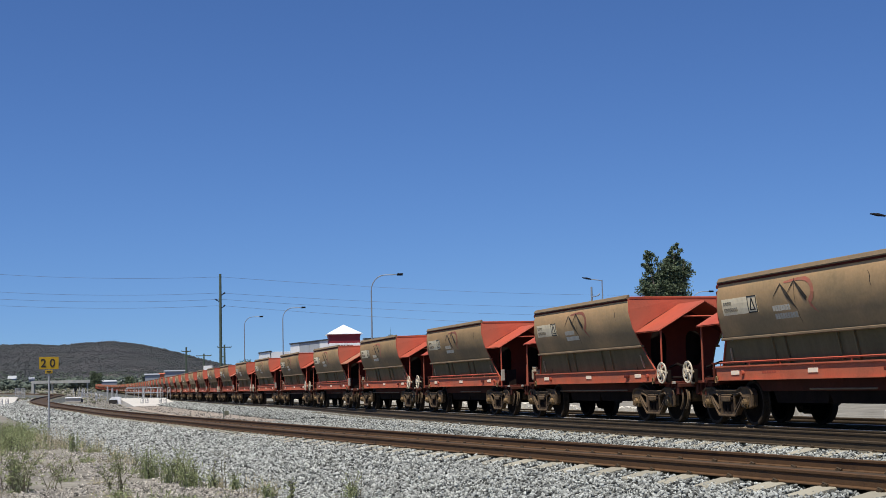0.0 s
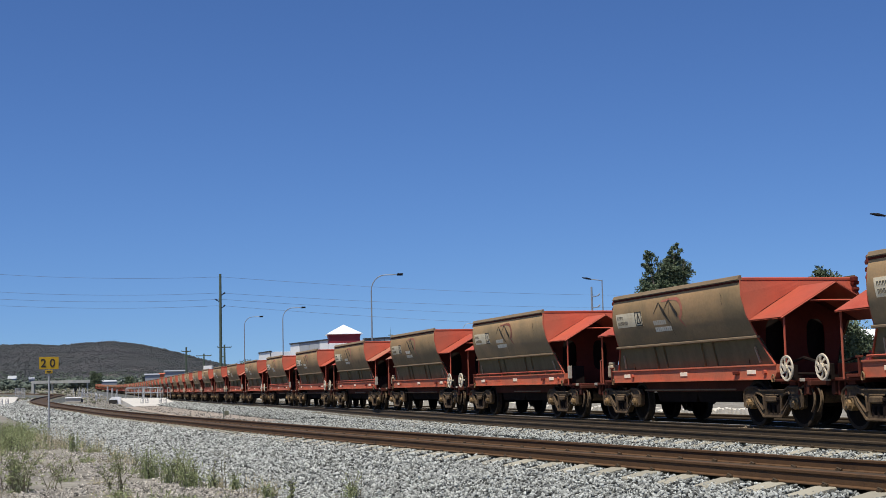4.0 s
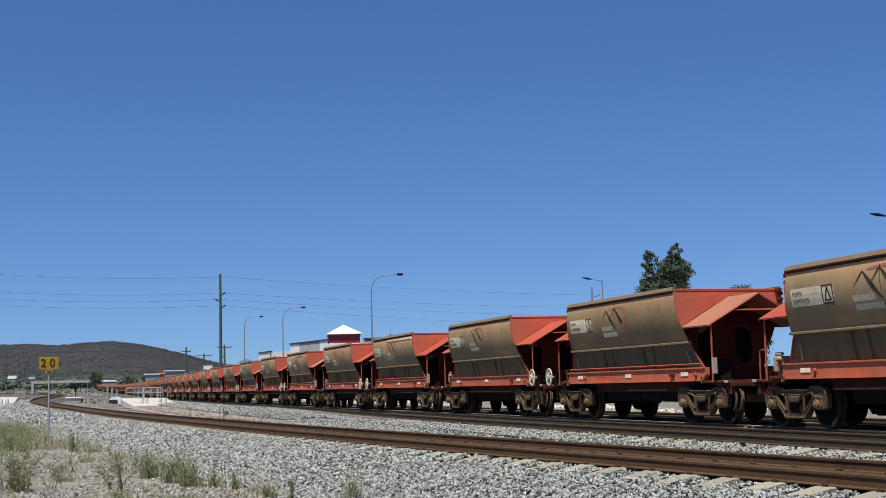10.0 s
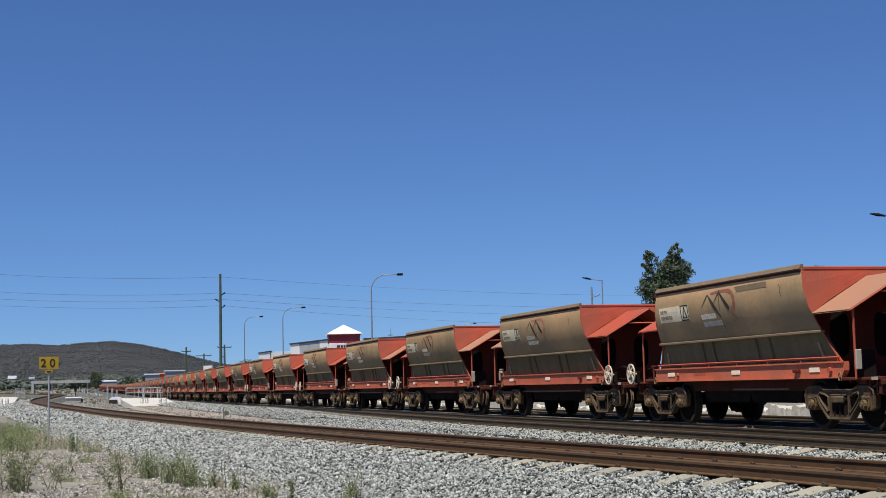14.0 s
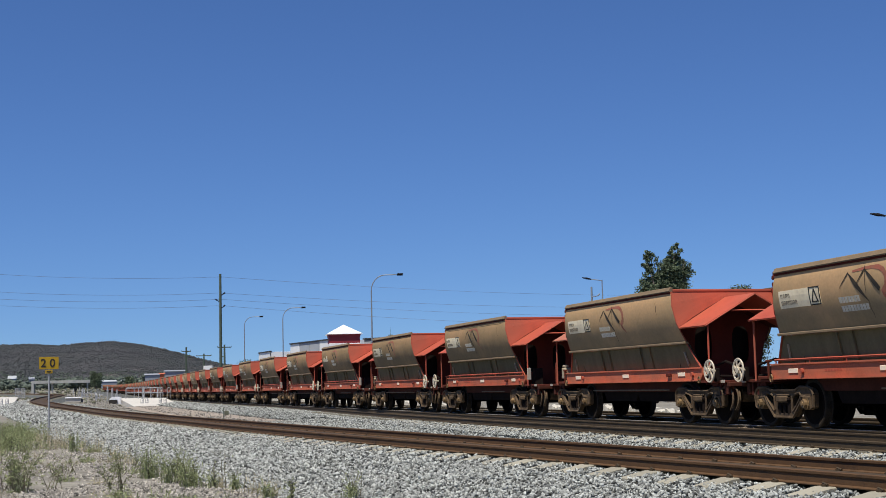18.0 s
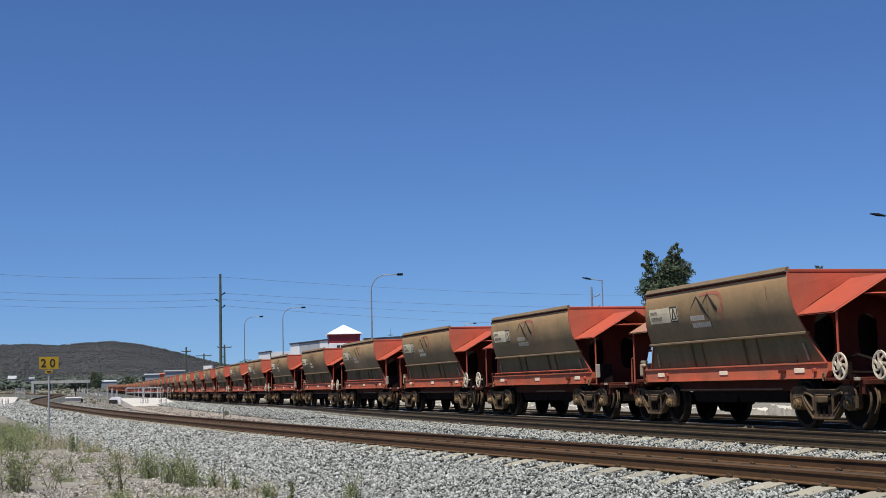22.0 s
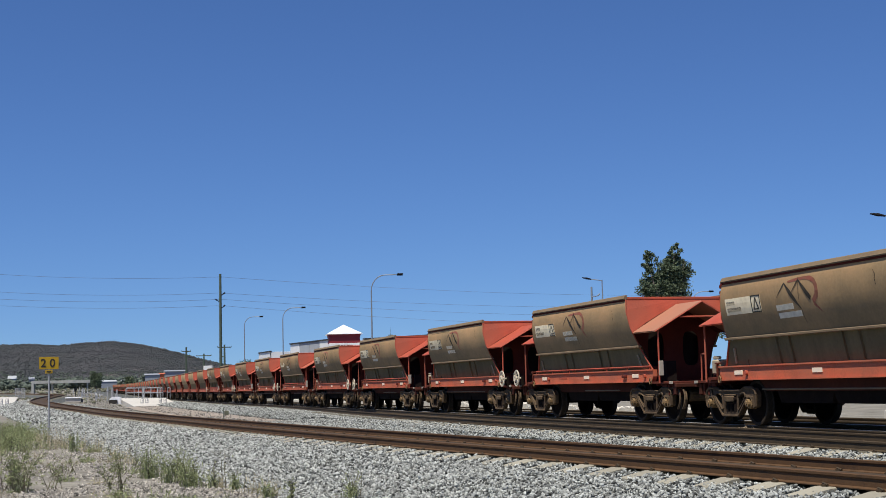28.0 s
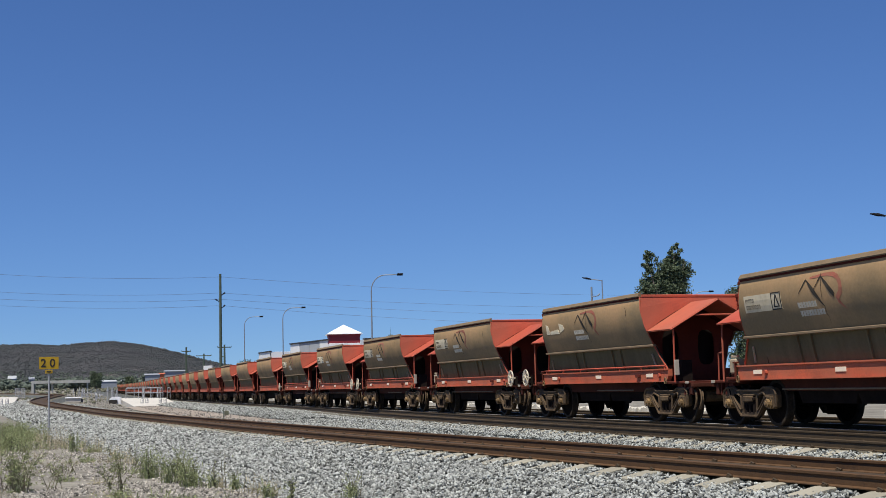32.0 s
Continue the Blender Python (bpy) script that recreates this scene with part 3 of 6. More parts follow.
def wagon_end(w, s, kind, detail=True):
    """The red end over the platform; s is +1 or -1 along the wagon."""
    # sloping upper end sheet
    bm = bmesh.new()
    ys = (-1, -0.66, -0.33, 0, 0.33, 0.66, 1)
    for o in (0.0, -0.025):
        rows = []
        for f in (0.0, 0.35, 0.7, 1.0):
            row = []
            for y in ys:
                z = 2.965 + f * (2.80 - 0.70 * abs(y) - 2.965)
                row.append(bm.verts.new((s * (float(np.interp(z, PROFILE_Z, PROFILE_X)) + o), y * (side_y(z) - 0.012), z)))
            rows.append(row)
        for a, b in zip(rows[:-1], rows[1:]):
            for j in range(len(ys) - 1):
                bm.faces.new((a[j], a[j + 1], b[j + 1], b[j]))
    part("end_sheet", bm, M_RED, w, "orange-red painted sloping end sheet")
    # gabled canopy over the platform
    bm = bmesh.new()
    xi, xe = s * 3.36, s * 4.60
    top = [(s * 3.26, 0.0, 2.80), (s * 4.60, 0.0, 2.80)]
    for dz in (0.0, -0.025):
        c = [bm.verts.new((x, y, z + dz)) for x, y, z in top]
        for q in (-1, 1):
            e = [bm.verts.new((xi, q * 1.235, 2.10 + dz)), bm.verts.new((xe, q * 1.21, 2.10 + dz))]
            bm.faces.new((c[0], c[1], e[1], e[0]))
    part("canopy", bm, M_CANOPY, w, "red folded-plate canopy, dusty on top")
    bm = bmesh.new()
    for q in (-1, 1):
        rod(bm, (s * 4.60, 0, 2.775), (xe, q * 1.20, 2.08), 0.016, 4)
    rod(bm, (s * 4.58, -0.55, 2.42), (s * 4.58, 0.55, 2.42), 0.022, 4)
    part("canopy_edge", bm, M_RED, w)
    # bulkhead with two openings, its red darkened as canopy shade
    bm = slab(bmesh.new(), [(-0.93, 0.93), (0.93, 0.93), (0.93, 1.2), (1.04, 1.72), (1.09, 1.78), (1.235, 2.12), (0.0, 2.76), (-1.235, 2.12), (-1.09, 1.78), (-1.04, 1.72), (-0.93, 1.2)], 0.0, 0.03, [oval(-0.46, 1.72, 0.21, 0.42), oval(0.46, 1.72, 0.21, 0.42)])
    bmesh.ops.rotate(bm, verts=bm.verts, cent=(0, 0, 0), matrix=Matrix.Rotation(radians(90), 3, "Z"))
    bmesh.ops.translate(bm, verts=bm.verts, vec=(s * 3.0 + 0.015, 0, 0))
    part("bulkhead", bm, M_DARKRED_SHADE, w, "dark red end bulkhead, shade painted in, with two rounded openings")
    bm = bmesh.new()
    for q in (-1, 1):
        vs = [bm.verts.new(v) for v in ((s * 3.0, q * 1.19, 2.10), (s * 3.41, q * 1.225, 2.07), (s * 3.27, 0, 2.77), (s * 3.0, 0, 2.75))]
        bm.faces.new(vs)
    part("soffit", bm, M_DARKRED_SHADE, w)
    for q in (-1, 1):
        part("post", rod(bmesh.new(), (s * 4.55, q * 1.11, 0.9), (s * 4.55, q * 1.11, 2.14), 0.022, 8), M_RED, w)
        # diagonal edge flange of the lower side
        bm = bmesh.new()
        tube(bm, [(s * float(np.interp(z, PROFILE_Z, PROFILE_X)), q * side_y(z), z) for z in ((2.94, 2.6, 2.2, 1.78) if q > 0 else (2.94, 2.6, 2.4))], 0.014, 5)
        if q > 0:
            tube(bm, [(s * 3.46, q * 1.08, 1.74), (s * 3.88, q * 0.96, 1.2)], 0.02, 5)
        part("edge_flange", bm, M_RED, w, "thin red edge strip")
    bm = box(bmesh.new(), s * 3.95, s * 5.28, -1.04, 1.04, 0.87, 0.925, 0.01)
    for k in range(5):
        x = s * (4.15 + k * 0.25)
        box(bm, x - 0.02, x + 0.02, -1.0, 1.0, 0.83, 0.87)
    part("platform", bm, M_SKIRT, w, "rusty red steel end platform")
    bm = box(bmesh.new(), s * 5.18, s * 5.30, -1.05, 1.05, 0.79, 0.88, 0.012)
    box(bm, s * 5.05, s * 5.18, -1.0, -0.85, 0.64, 0.86)
    box(bm, s * 5.05, s * 5.18, 0.85, 1.0, 0.64, 0.86)
    part("end_beam", bm, M_DARKSKIRT, w)
    if not detail:
        return
    bm = box(bmesh.new(), s * 5.1, s * 5.60, -0.09, 0.09, 0.72, 0.88, 0.02)
    box(bm, s * 5.50, s * 5.70, -0.16, 0.13, 0.66, 0.94, 0.04)
    part("coupler", bm, M_UNDER, w)
    bm = tube(bmesh.new(), [(s * 5.28, 0.35, 0.85), (s * 5.42, 0.36, 0.6), (s * 5.58, 0.3, 0.48), (s * 5.66, 0.3, 0.46)], 0.025, 6)
    part("brake_hose", bm, M_BLACK, w)
    # brackets and loops at the corners
    for q in (-1, 1):
        if q > 0 and s > 0:
            bm = box(bmesh.new(), s * 4.11, s * 4.15, q * 1.03, q * 1.07, 0.93, 1.28, 0.006)
            box(bm, s * 4.04, s * 4.22, q * 1.01, q * 1.07, 1.26, 1.295, 0.006)
            box(bm, s * 4.12, s * 4.5, q * 1.0, q * 1.1, 0.925, 0.985, 0.01)
            part("stanchion", bm, M_SKIRT, w, "rusty red bracket post on the platform")
        if q > 0:
            bm = tube(bmesh.new(), [(s * (3.98 + 0.05 * math.sin(a)), q * 1.08, 0.93 + 0.08 * math.cos(a)) for a in np.linspace(-2.4, 2.4, 9)], 0.014, 5)
            part("lifting_loop", bm, M_CAP, w, "ochre bent-rod loop")
        if q != s:
            continue
        bm = box(bmesh.new(), s * 3.235, s * 3.40, q * 1.16, q * 1.27, 2.88, 2.99, 0.02)
        for k in range(3):
            rod(bm, (s * 3.33, q * 1.17, 2.86 - k * 0.13), (s * 3.33, q * 1.30, 2.86 - k * 0.13), 0.045, 7)
        part("corner_bracket", bm, M_DARKRED_SHADE, w, "dark red hinge stack at the top corner")
    if kind == "wheel":
        x = s * 4.76 if s < 0 else s * 5.08
        brake_wheel(w, x, 1.22)
        bm = tube(bmesh.new(), [(s * 4.1, 0.7, 1.25), (s * 4.5, 0.7, 1.32), (s * 5.1, 0.75, 1.22)], 0.03, 6)
        tube(bm, [(s * 4.1, 0.7, 1.02), (s * 5.1, 0.75, 1.0)], 0.025, 6)
        part("brake_linkage", bm, M_UNDER, w)
    else:
        if s < 0:
            bm = box(bmesh.new(), s * 4.60, s * 4.65, 1.04, 1.15, 1.06, 1.40, 0.01)
            part("valve_plate", bm, M_BOX, w, "pale grey valve plate beside the post")
            bm = slab(bmesh.new(), [(-4.30, 0.93), (-4.02, 0.93), (-4.12, 1.40), (-4.27, 1.40)], 0.55, 0.80)
            part("control_box", bm, M_UNDER, w)
        else:
            bm = box(bmesh.new(), 4.14, 4.42, 0.78, 1.04, 1.05, 1.36, 0.03)
            rod(bm, (4.28, 0.9, 0.92), (4.28, 0.9, 1.12), 0.05, 8)
            rod(bm, (4.12, 0.98, 1.40), (4.36, 1.0, 1.40), 0.035, 6)
            part("brake_valve", bm, M_VALVE, w, "dust-tan brake valve box on the platform")
            bm = tube(bmesh.new(), [(4.30, 0.95, 1.12), (4.55, 0.97, 1.05), (4.62, 0.97, 0.8), (4.55, 0.97, 0.62)], 0.018, 5)
            part("valve_pipe", bm, M_UNDER, w)
            part("cross_handrail", tube(bmesh.new(), [(4.55, 1.11, 1.50), (4.9, 1.0, 1.50), (5.2, 0.9, 1.50), (5.22, 0.9, 0.92)], 0.018, 6), M_RED, w)
    # rigging under the platform and the hanging air hose
    bm = bmesh.new()
    for x in (4.72, 4.94, 5.12):
        box(bm, s * x, s * (x + 0.05), 0.80, 0.98, 0.62, 0.88)
    rod(bm, (s * 4.6, 0.9, 0.70), (s * 5.2, 0.9, 0.68), 0.025, 6)
    box(bm, s * 4.4, s * 4.66, 0.70, 0.98, 0.80, 0.87)
    part("brake_rigging", bm, M_SKIRT, w, "rusty red brackets and rods below the platform")
    if s < 0:
        for dx, y, r in ((0.0, 1.0, 0.024), (0.10, 0.93, 0.020), (0.04, 0.86, 0.020)):
            loop = [(-4.97 - dx - 0.33 * math.sin(a), y - 0.03 - 0.03 * math.cos(1.2 * a), 0.50 + 0.29 * math.cos(a)) for a in np.linspace(-0.8, 2.3, 13)]
            bm = tube(bmesh.new(), loop, r, 6)
            part("air_hose", bm, M_BOGIE, w, "dust-brown looped air hose")
    x = s * (5.02 if s < 0 else 5.2)
    part("end_marker", box(bmesh.new(), x - 0.09, x + 0.09, 1.045, 1.06, 0.868, 0.925, 0.004), M_BOX, w, "small pale marker plate")
    part("reservoir", rod(bmesh.new(), (s * 4.95, -0.1, 0.60), (s * 4.95, 0.62, 0.60), 0.14, 12), M_BOGIE, w)


def build_wagon(name, near_end_kind, far_end_kind, railing, detail):
    w = thing(name, "dust-browned red bogie ore hopper wagon of a long train", "hopper wagon", "ore train wagons")
    for s in (-1, 1):
        # curved side sheet
        bm = bmesh.new()
        xs = np.linspace(-1, 1, 9)
        lay = []
        for o in (0.0, -0.03):
            lay.append([[bm.verts.new((f * (X if s > 0 else min(X, 3.05 + 0.3 * max(0.0, z - 2.1))), s * (Y + o), z)) for f in xs] for X, Y, z in zip(PROFILE_X, PROFILE_Y, PROFILE_Z)])
            for a, b in zip(lay[-1][:-1], lay[-1][1:]):
                for j in range(8):
                    bm.faces.new((a[j], a[j + 1], b[j + 1], b[j]))
        part("side_sheet", bm, M_SIDE, w, "curved hopper side, faded and caked in brown ore dust, shade tinted in below", smooth=True)
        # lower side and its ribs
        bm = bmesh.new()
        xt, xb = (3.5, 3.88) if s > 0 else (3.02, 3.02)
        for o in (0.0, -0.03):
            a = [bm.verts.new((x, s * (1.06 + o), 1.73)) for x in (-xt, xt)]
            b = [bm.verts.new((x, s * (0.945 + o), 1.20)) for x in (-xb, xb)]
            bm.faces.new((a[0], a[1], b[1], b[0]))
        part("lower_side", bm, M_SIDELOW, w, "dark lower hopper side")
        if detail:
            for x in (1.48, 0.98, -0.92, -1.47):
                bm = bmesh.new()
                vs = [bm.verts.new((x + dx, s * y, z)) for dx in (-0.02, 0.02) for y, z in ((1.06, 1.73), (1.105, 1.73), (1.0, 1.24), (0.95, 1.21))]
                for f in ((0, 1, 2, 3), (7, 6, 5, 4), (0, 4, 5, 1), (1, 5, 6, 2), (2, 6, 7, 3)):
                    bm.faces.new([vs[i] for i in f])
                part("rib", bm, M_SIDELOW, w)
            for x in (3.28, -3.28) if s > 0 else ():
                bm = bmesh.new()
                rod(bm, (x, s * 1.065, 1.57), (x * 1.02, s * 0.99, 1.26), 0.022, 4)
                part("step_iron", bm, M_VALVE, w)
        part("ledge", box(bmesh.new(), -xt - 0.01, xt + 0.01, s * 1.05, s * 1.165, 1.73, 1.785, 0.012), M_RIM, w, "dusty ledge along the hopper side")
        # dark strip laid under the rim in place of its shade
        part("rim_channel", box(bmesh.new(), -3.21, 3.21, s * 1.26, s * 1.322, 2.885, 2.925), M_DARKRED_SHADE, w, "dark strip standing in for shade under the top rail")
        bm = bmesh.new()
        rim = [[bm.verts.new((x, s * y, z)) for y, z in ((1.262, 2.925), (1.345, 2.925), (1.352, 2.945), (1.31, 3.02), (1.29, 3.032), (1.258, 3.025))] for x in (-3.22, 3.22)]
        for k in range(6):
            bm.faces.new((rim[0][k], rim[0][(k + 1) % 6], rim[1][(k + 1) % 6], rim[1][k]))
        bm.faces.new(rim[0])
        bm.faces.new(rim[1])
        part("top_rim", bm, M_RIM, w, "dust-caked top rail")
        # sill
        bm = slab(bmesh.new(), [(-4.05, 1.21), (4.05, 1.21), (4.05, 1.05), (3.95, 0.925), (-3.95, 0.925), (-4.05, 1.05)], s * 0.93, s * 1.035)
        box(bm, -4.05, 4.05, s * 1.03, s * 1.065, 1.185, 1.215)
        box(bm, -3.95, 3.95, s * 0.95, s * 1.06, 0.915, 0.94)
        part("sill", bm, M_SILL, w, "red underframe sill, dusty and scraped")
        if detail:
            part("skirt", slab(bmesh.new(), [(-2.45, 0.69), (2.45, 0.69), (2.75, 0.93), (-2.75, 0.93)], s * 0.80, s * 0.815), M_DARKSKIRT, w)
        if detail and s > 0:
            for x in (3.18, 0.05, -3.05):
                part("reflector", box(bmesh.new(), x - 0.18, x + 0.18, s * 1.035, s * 1.048, 1.028, 1.112, 0.004), M_REFL, w, "small white reflector strip")
            part("lug", box(bmesh.new(), -2.55, -2.35, s * 1.03, s * 1.10, 1.03, 1.10, 0.01), M_DARKRED_SHADE, w)
            for x in (2.82, -3.62):
                part("lug", rod(bmesh.new(), (x, s * 1.03, 1.06), (x, s * 1.09, 1.06), 0.05, 7), M_RED, w)
            part("train_pipe", tube(bmesh.new(), [(0.3 if railing else 2.3, s * 0.98, 0.73), (-1.95 if railing else -2.25, s * 0.98, 0.73)], 0.016, 6), M_RIM, w)
            if railing:
                bm = bmesh.new()
                for k in range(6):
                    box(bm, 1.46 + 0.1 * k, 1.53 + 0.1 * k, s * 1.035, s * 1.039, 1.045, 1.085)
                part("sill_lettering", bm, M_RED, w)["kind"] = "stuff"
                bm = tube(bmesh.new(), [(-3.9, s * 1.03, 1.28), (3.9, s * 1.03, 1.28)], 0.023, 5)
                for x in np.linspace(-3.85, 3.85, 7):
                    rod(bm, (x, s * 1.03, 1.2), (x, s * 1.03, 1.28), 0.014, 5)
                part("side_railing", bm, M_RED, w)
        if detail and s > 0:
            # lettering plate with outlined triangle, company badge and caption plates
            bm = side_patch(bmesh.new(), [(3.08, 2.57), (1.585, 2.57), (1.585, 2.235), (3.08, 2.235)], s, 0.006)
            plate = part("number_plate", bm, M_WHITE, w, "chipped white lettering plate")
            bm = bmesh.new()
            for a, b, c, d in ((1.97, 2.575, 1.94, 2.235), (1.62, 2.575, 1.59, 2.235)):
                side_patch(bm, [(a, b), (c, b), (c, d), (a, d)], s, 0.010, 1, 2)
            for z in (2.575, 2.257):
                side_patch(bm, [(1.97, z), (1.59, z), (1.59, z - 0.022), (1.97, z - 0.022)], s, 0.010, 2, 1)
            for a, b in (((1.78, 2.53), (1.88, 2.30)), ((1.78, 2.53), (1.68, 2.30)), ((1.89, 2.31), (1.67, 2.31))):
                side_patch(bm, [(a[0] + 0.018, a[1]), (a[0] - 0.018, a[1]), (b[0] - 0.018, b[1] - 0.01), (b[0] + 0.018, b[1] - 0.01)] if a[1] != b[1] else [(a[0], a[1]), (b[0], b[1]), (b[0], b[1] - 0.022), (a[0], a[1] - 0.022)], s, 0.011, 1, 2)
            part("triangle_mark", bm, M_BLACK, plate, "black outlined triangle in a square")["kind"] = "stuff"
            bm = bmesh.new()
            for top, low, xs_l in ((2.505, 2.43, (3.00, 2.91, 2.82, 2.73)), (2.375, 2.295, (3.00, 2.915, 2.83, 2.745, 2.66, 2.575, 2.49))):
                for x in xs_l:
                    side_patch(bm, [(x, top), (x - 0.018, top), (x - 0.018, low), (x, low)], s, 0.010, 1, 1)
                    side_patch(bm, [(x - 0.045, top), (x - 0.060, top), (x - 0.060, low), (x - 0.045, low)], s, 0.010, 1, 1)
                    side_patch(bm, [(x - 0.018, top), (x - 0.045, top), (x - 0.045, top - 0.016), (x - 0.018, top - 0.016)], s, 0.010, 1, 1)
            part("letter_bar", bm, M_INK, plate)["kind"] = "stuff"
            wedge = [0.012, 0.055, 0.09, 0.10, 0.075, 0.04, 0.008]
            strokes = (
                ((0.60, 2.72), (0.93, 2.455), [0.028, 0.028, 0.025, 0.022, 0.018, 0.012, 0.006]),
                ((0.61, 2.725), (0.07, 2.185), wedge),
                ((0.08, 2.745), (0.36, 2.51), [0.028, 0.028, 0.025, 0.022, 0.02, 0.016, 0.01]),
                ((0.08, 2.75), (-0.32, 2.37), [0.012, 0.045, 0.07, 0.085, 0.095, 0.10, 0.09]),
                ((0.065, 2.80), (0.10, 2.33), [0.012] * 7),
            )
            for k, (a, b, wd) in enumerate(strokes):
                part("badge_stroke", ribbon(bmesh.new(), between(a, b), wd, s, 0.006 + 0.0012 * k), M_BADGE, w, "faded black mountain-shaped badge stroke")
            arc = [(0.46, 2.735), (0.26, 2.745), (0.02, 2.76), (-0.16, 2.76), (-0.34, 2.745), (-0.47, 2.69), (-0.54, 2.60), (-0.555, 2.50), (-0.52, 2.41), (-0.40, 2.32), (-0.42, 2.26), (-0.52, 2.18), (-0.62, 2.10)]
            bm = ribbon(bmesh.new(), arc, [0.03, 0.05, 0.05, 0.06, 0.085, 0.10, 0.11, 0.11, 0.11, 0.11, 0.07, 0.04, 0.012], s, 0.005)
            part("badge_arc", bm, M_LOGORED, w, "faded red curved badge stroke")
            part("weld_seam", ribbon(bmesh.new(), [(-2.40, 2.72), (-2.46, 2.64), (-2.44, 2.55), (-2.47, 2.44)], [0.006, 0.016, 0.018, 0.008], s, 0.005), M_BADGE, w)
            for x0, z, count in ((1.00, 2.315, 7), (0.98, 2.160, 9)):
                bm = bmesh.new()
                for k in range(count):
                    x = x0 - 0.096 * k
                    side_patch(bm, [(x, z), (x - 0.078, z), (x - 0.078, z - 0.105), (x, z - 0.105)], s, 0.0045, 1, 1)
                part("caption_bar", bm, M_CAPTION, w, "worn white painted caption")["kind"] = "stuff"
            part("side_crack", ribbon(bmesh.new(), [(0.08, 2.17), (0.09, 2.06), (0.06, 1.98), (0.07, 1.90)], [0.012, 0.014, 0.012, 0.005], s, 0.005), M_BADGE, w)
    # inner slope sheets and bottom chutes
    bm = bmesh.new()
    for s in (-1, 1):
        a = [bm.verts.new((s * 2.98, y, 2.72)) for y in (-1.24, 1.24)]
        b = [bm.verts.new((s * 0.9, y, 0.97)) for y in (-0.80, 0.80)]
        bm.faces.new((a[0], a[1], b[1], b[0]))
    c = [bm.verts.new((x, 0, 1.4)) for x in (-1.2, 1.2)]
    for s in (-1, 1):
        d = [bm.verts.new((x, s * 0.8, 0.95)) for x in (-1.2, 1.2)]
        bm.faces.new((c[0], c[1], d[1], d[0]))
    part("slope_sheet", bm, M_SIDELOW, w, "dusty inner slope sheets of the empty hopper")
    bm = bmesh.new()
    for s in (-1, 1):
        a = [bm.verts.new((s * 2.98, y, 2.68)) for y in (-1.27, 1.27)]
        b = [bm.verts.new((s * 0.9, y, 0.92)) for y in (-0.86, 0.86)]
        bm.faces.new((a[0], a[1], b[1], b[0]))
        # black plate added behind the end openings in place of a shaded cavity
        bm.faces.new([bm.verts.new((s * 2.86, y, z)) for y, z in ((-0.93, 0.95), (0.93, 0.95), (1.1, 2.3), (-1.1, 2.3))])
    part("slope_backing", bm, M_UNDER, w, "black backing under the slope sheets and behind the end openings, standing in for shade")
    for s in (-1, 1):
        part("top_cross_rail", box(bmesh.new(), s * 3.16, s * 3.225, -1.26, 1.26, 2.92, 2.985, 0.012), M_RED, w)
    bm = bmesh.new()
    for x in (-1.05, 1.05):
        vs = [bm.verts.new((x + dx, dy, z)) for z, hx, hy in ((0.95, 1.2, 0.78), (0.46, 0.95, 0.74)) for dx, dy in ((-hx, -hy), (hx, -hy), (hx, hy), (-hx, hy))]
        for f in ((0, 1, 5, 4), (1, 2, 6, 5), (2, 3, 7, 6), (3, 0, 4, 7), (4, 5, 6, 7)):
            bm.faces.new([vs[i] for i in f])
    part("discharge_chute", bm, M_UNDER, w, "black bottom discharge chutes")
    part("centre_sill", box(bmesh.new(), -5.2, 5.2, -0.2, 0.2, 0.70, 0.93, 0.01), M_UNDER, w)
    wagon_end(w, -1, near_end_kind, detail)
    wagon_end(w, 1, far_end_kind, detail)
    bogie(w, -HALF_D, detail)
    bogie(w, HALF_D, detail)
    return w


TRAIN = {}
masters = [build_wagon("ore_wagon", "wheel", "box", False, True), build_wagon("ore_wagon", "box", "wheel", True, True)]
far_masters = [build_wagon("ore_wagon", "wheel", "box", False, False), build_wagon("ore_wagon", "box", "wheel", True, False)]
FIRST, LAST = -17, 61
for n in range(FIRST, LAST + 1):
    src = (masters if n < 26 else far_masters)[n % 2]
    TRAIN[n] = src if n in (0, 1, 26, 27) else copy_thing(src, Matrix())

# wagons that differ: torn lettering plates, a pale repair strip, dark creases
M_PALESTRIP = material("pale_tan_strip", [(0.62, 0.43, 0.23), (0.78, 0.57, 0.33)], 0.7, scale=3, fine=20, bump=0.05)


def torn_plate(w, pieces):
    for o in [c for c in w.children if c.name.split(".")[0] == "number_plate"]:
        for c in list(o.children):
            bpy.data.objects.remove(c)
        bpy.data.objects.remove(o)
    for c in pieces:
        part("plate_fragment", side_patch(bmesh.new(), c, 1, 0.006, 3, 2), M_WHITE, w, "torn remains of a white lettering plate")


torn_plate(TRAIN[9], ([(3.0, 2.40), (1.95, 2.42), (1.80, 2.29), (3.0, 2.27)], [(2.98, 2.44), (2.62, 2.50), (2.55, 2.405), (2.98, 2.405)], [(2.2, 2.56), (1.85, 2.53), (1.93, 2.425), (2.15, 2.425)]))
torn_plate(TRAIN[21], ([(3.0, 2.56), (2.82, 2.52), (2.78, 2.28), (3.0, 2.28)], [(2.74, 2.36), (2.10, 2.40), (2.05, 2.28), (2.74, 2.28)], [(2.02, 2.55), (1.72, 2.50), (1.66, 2.38), (2.0, 2.30)]))
part("repair_strip", side_patch(bmesh.new(), [(0.75, 2.845), (-3.17, 2.86), (-3.19, 2.765), (0.95, 2.79)], 1, 0.02, 10, 1), M_PALESTRIP, TRAIN[-1], "pale tan strip along the top of the side")
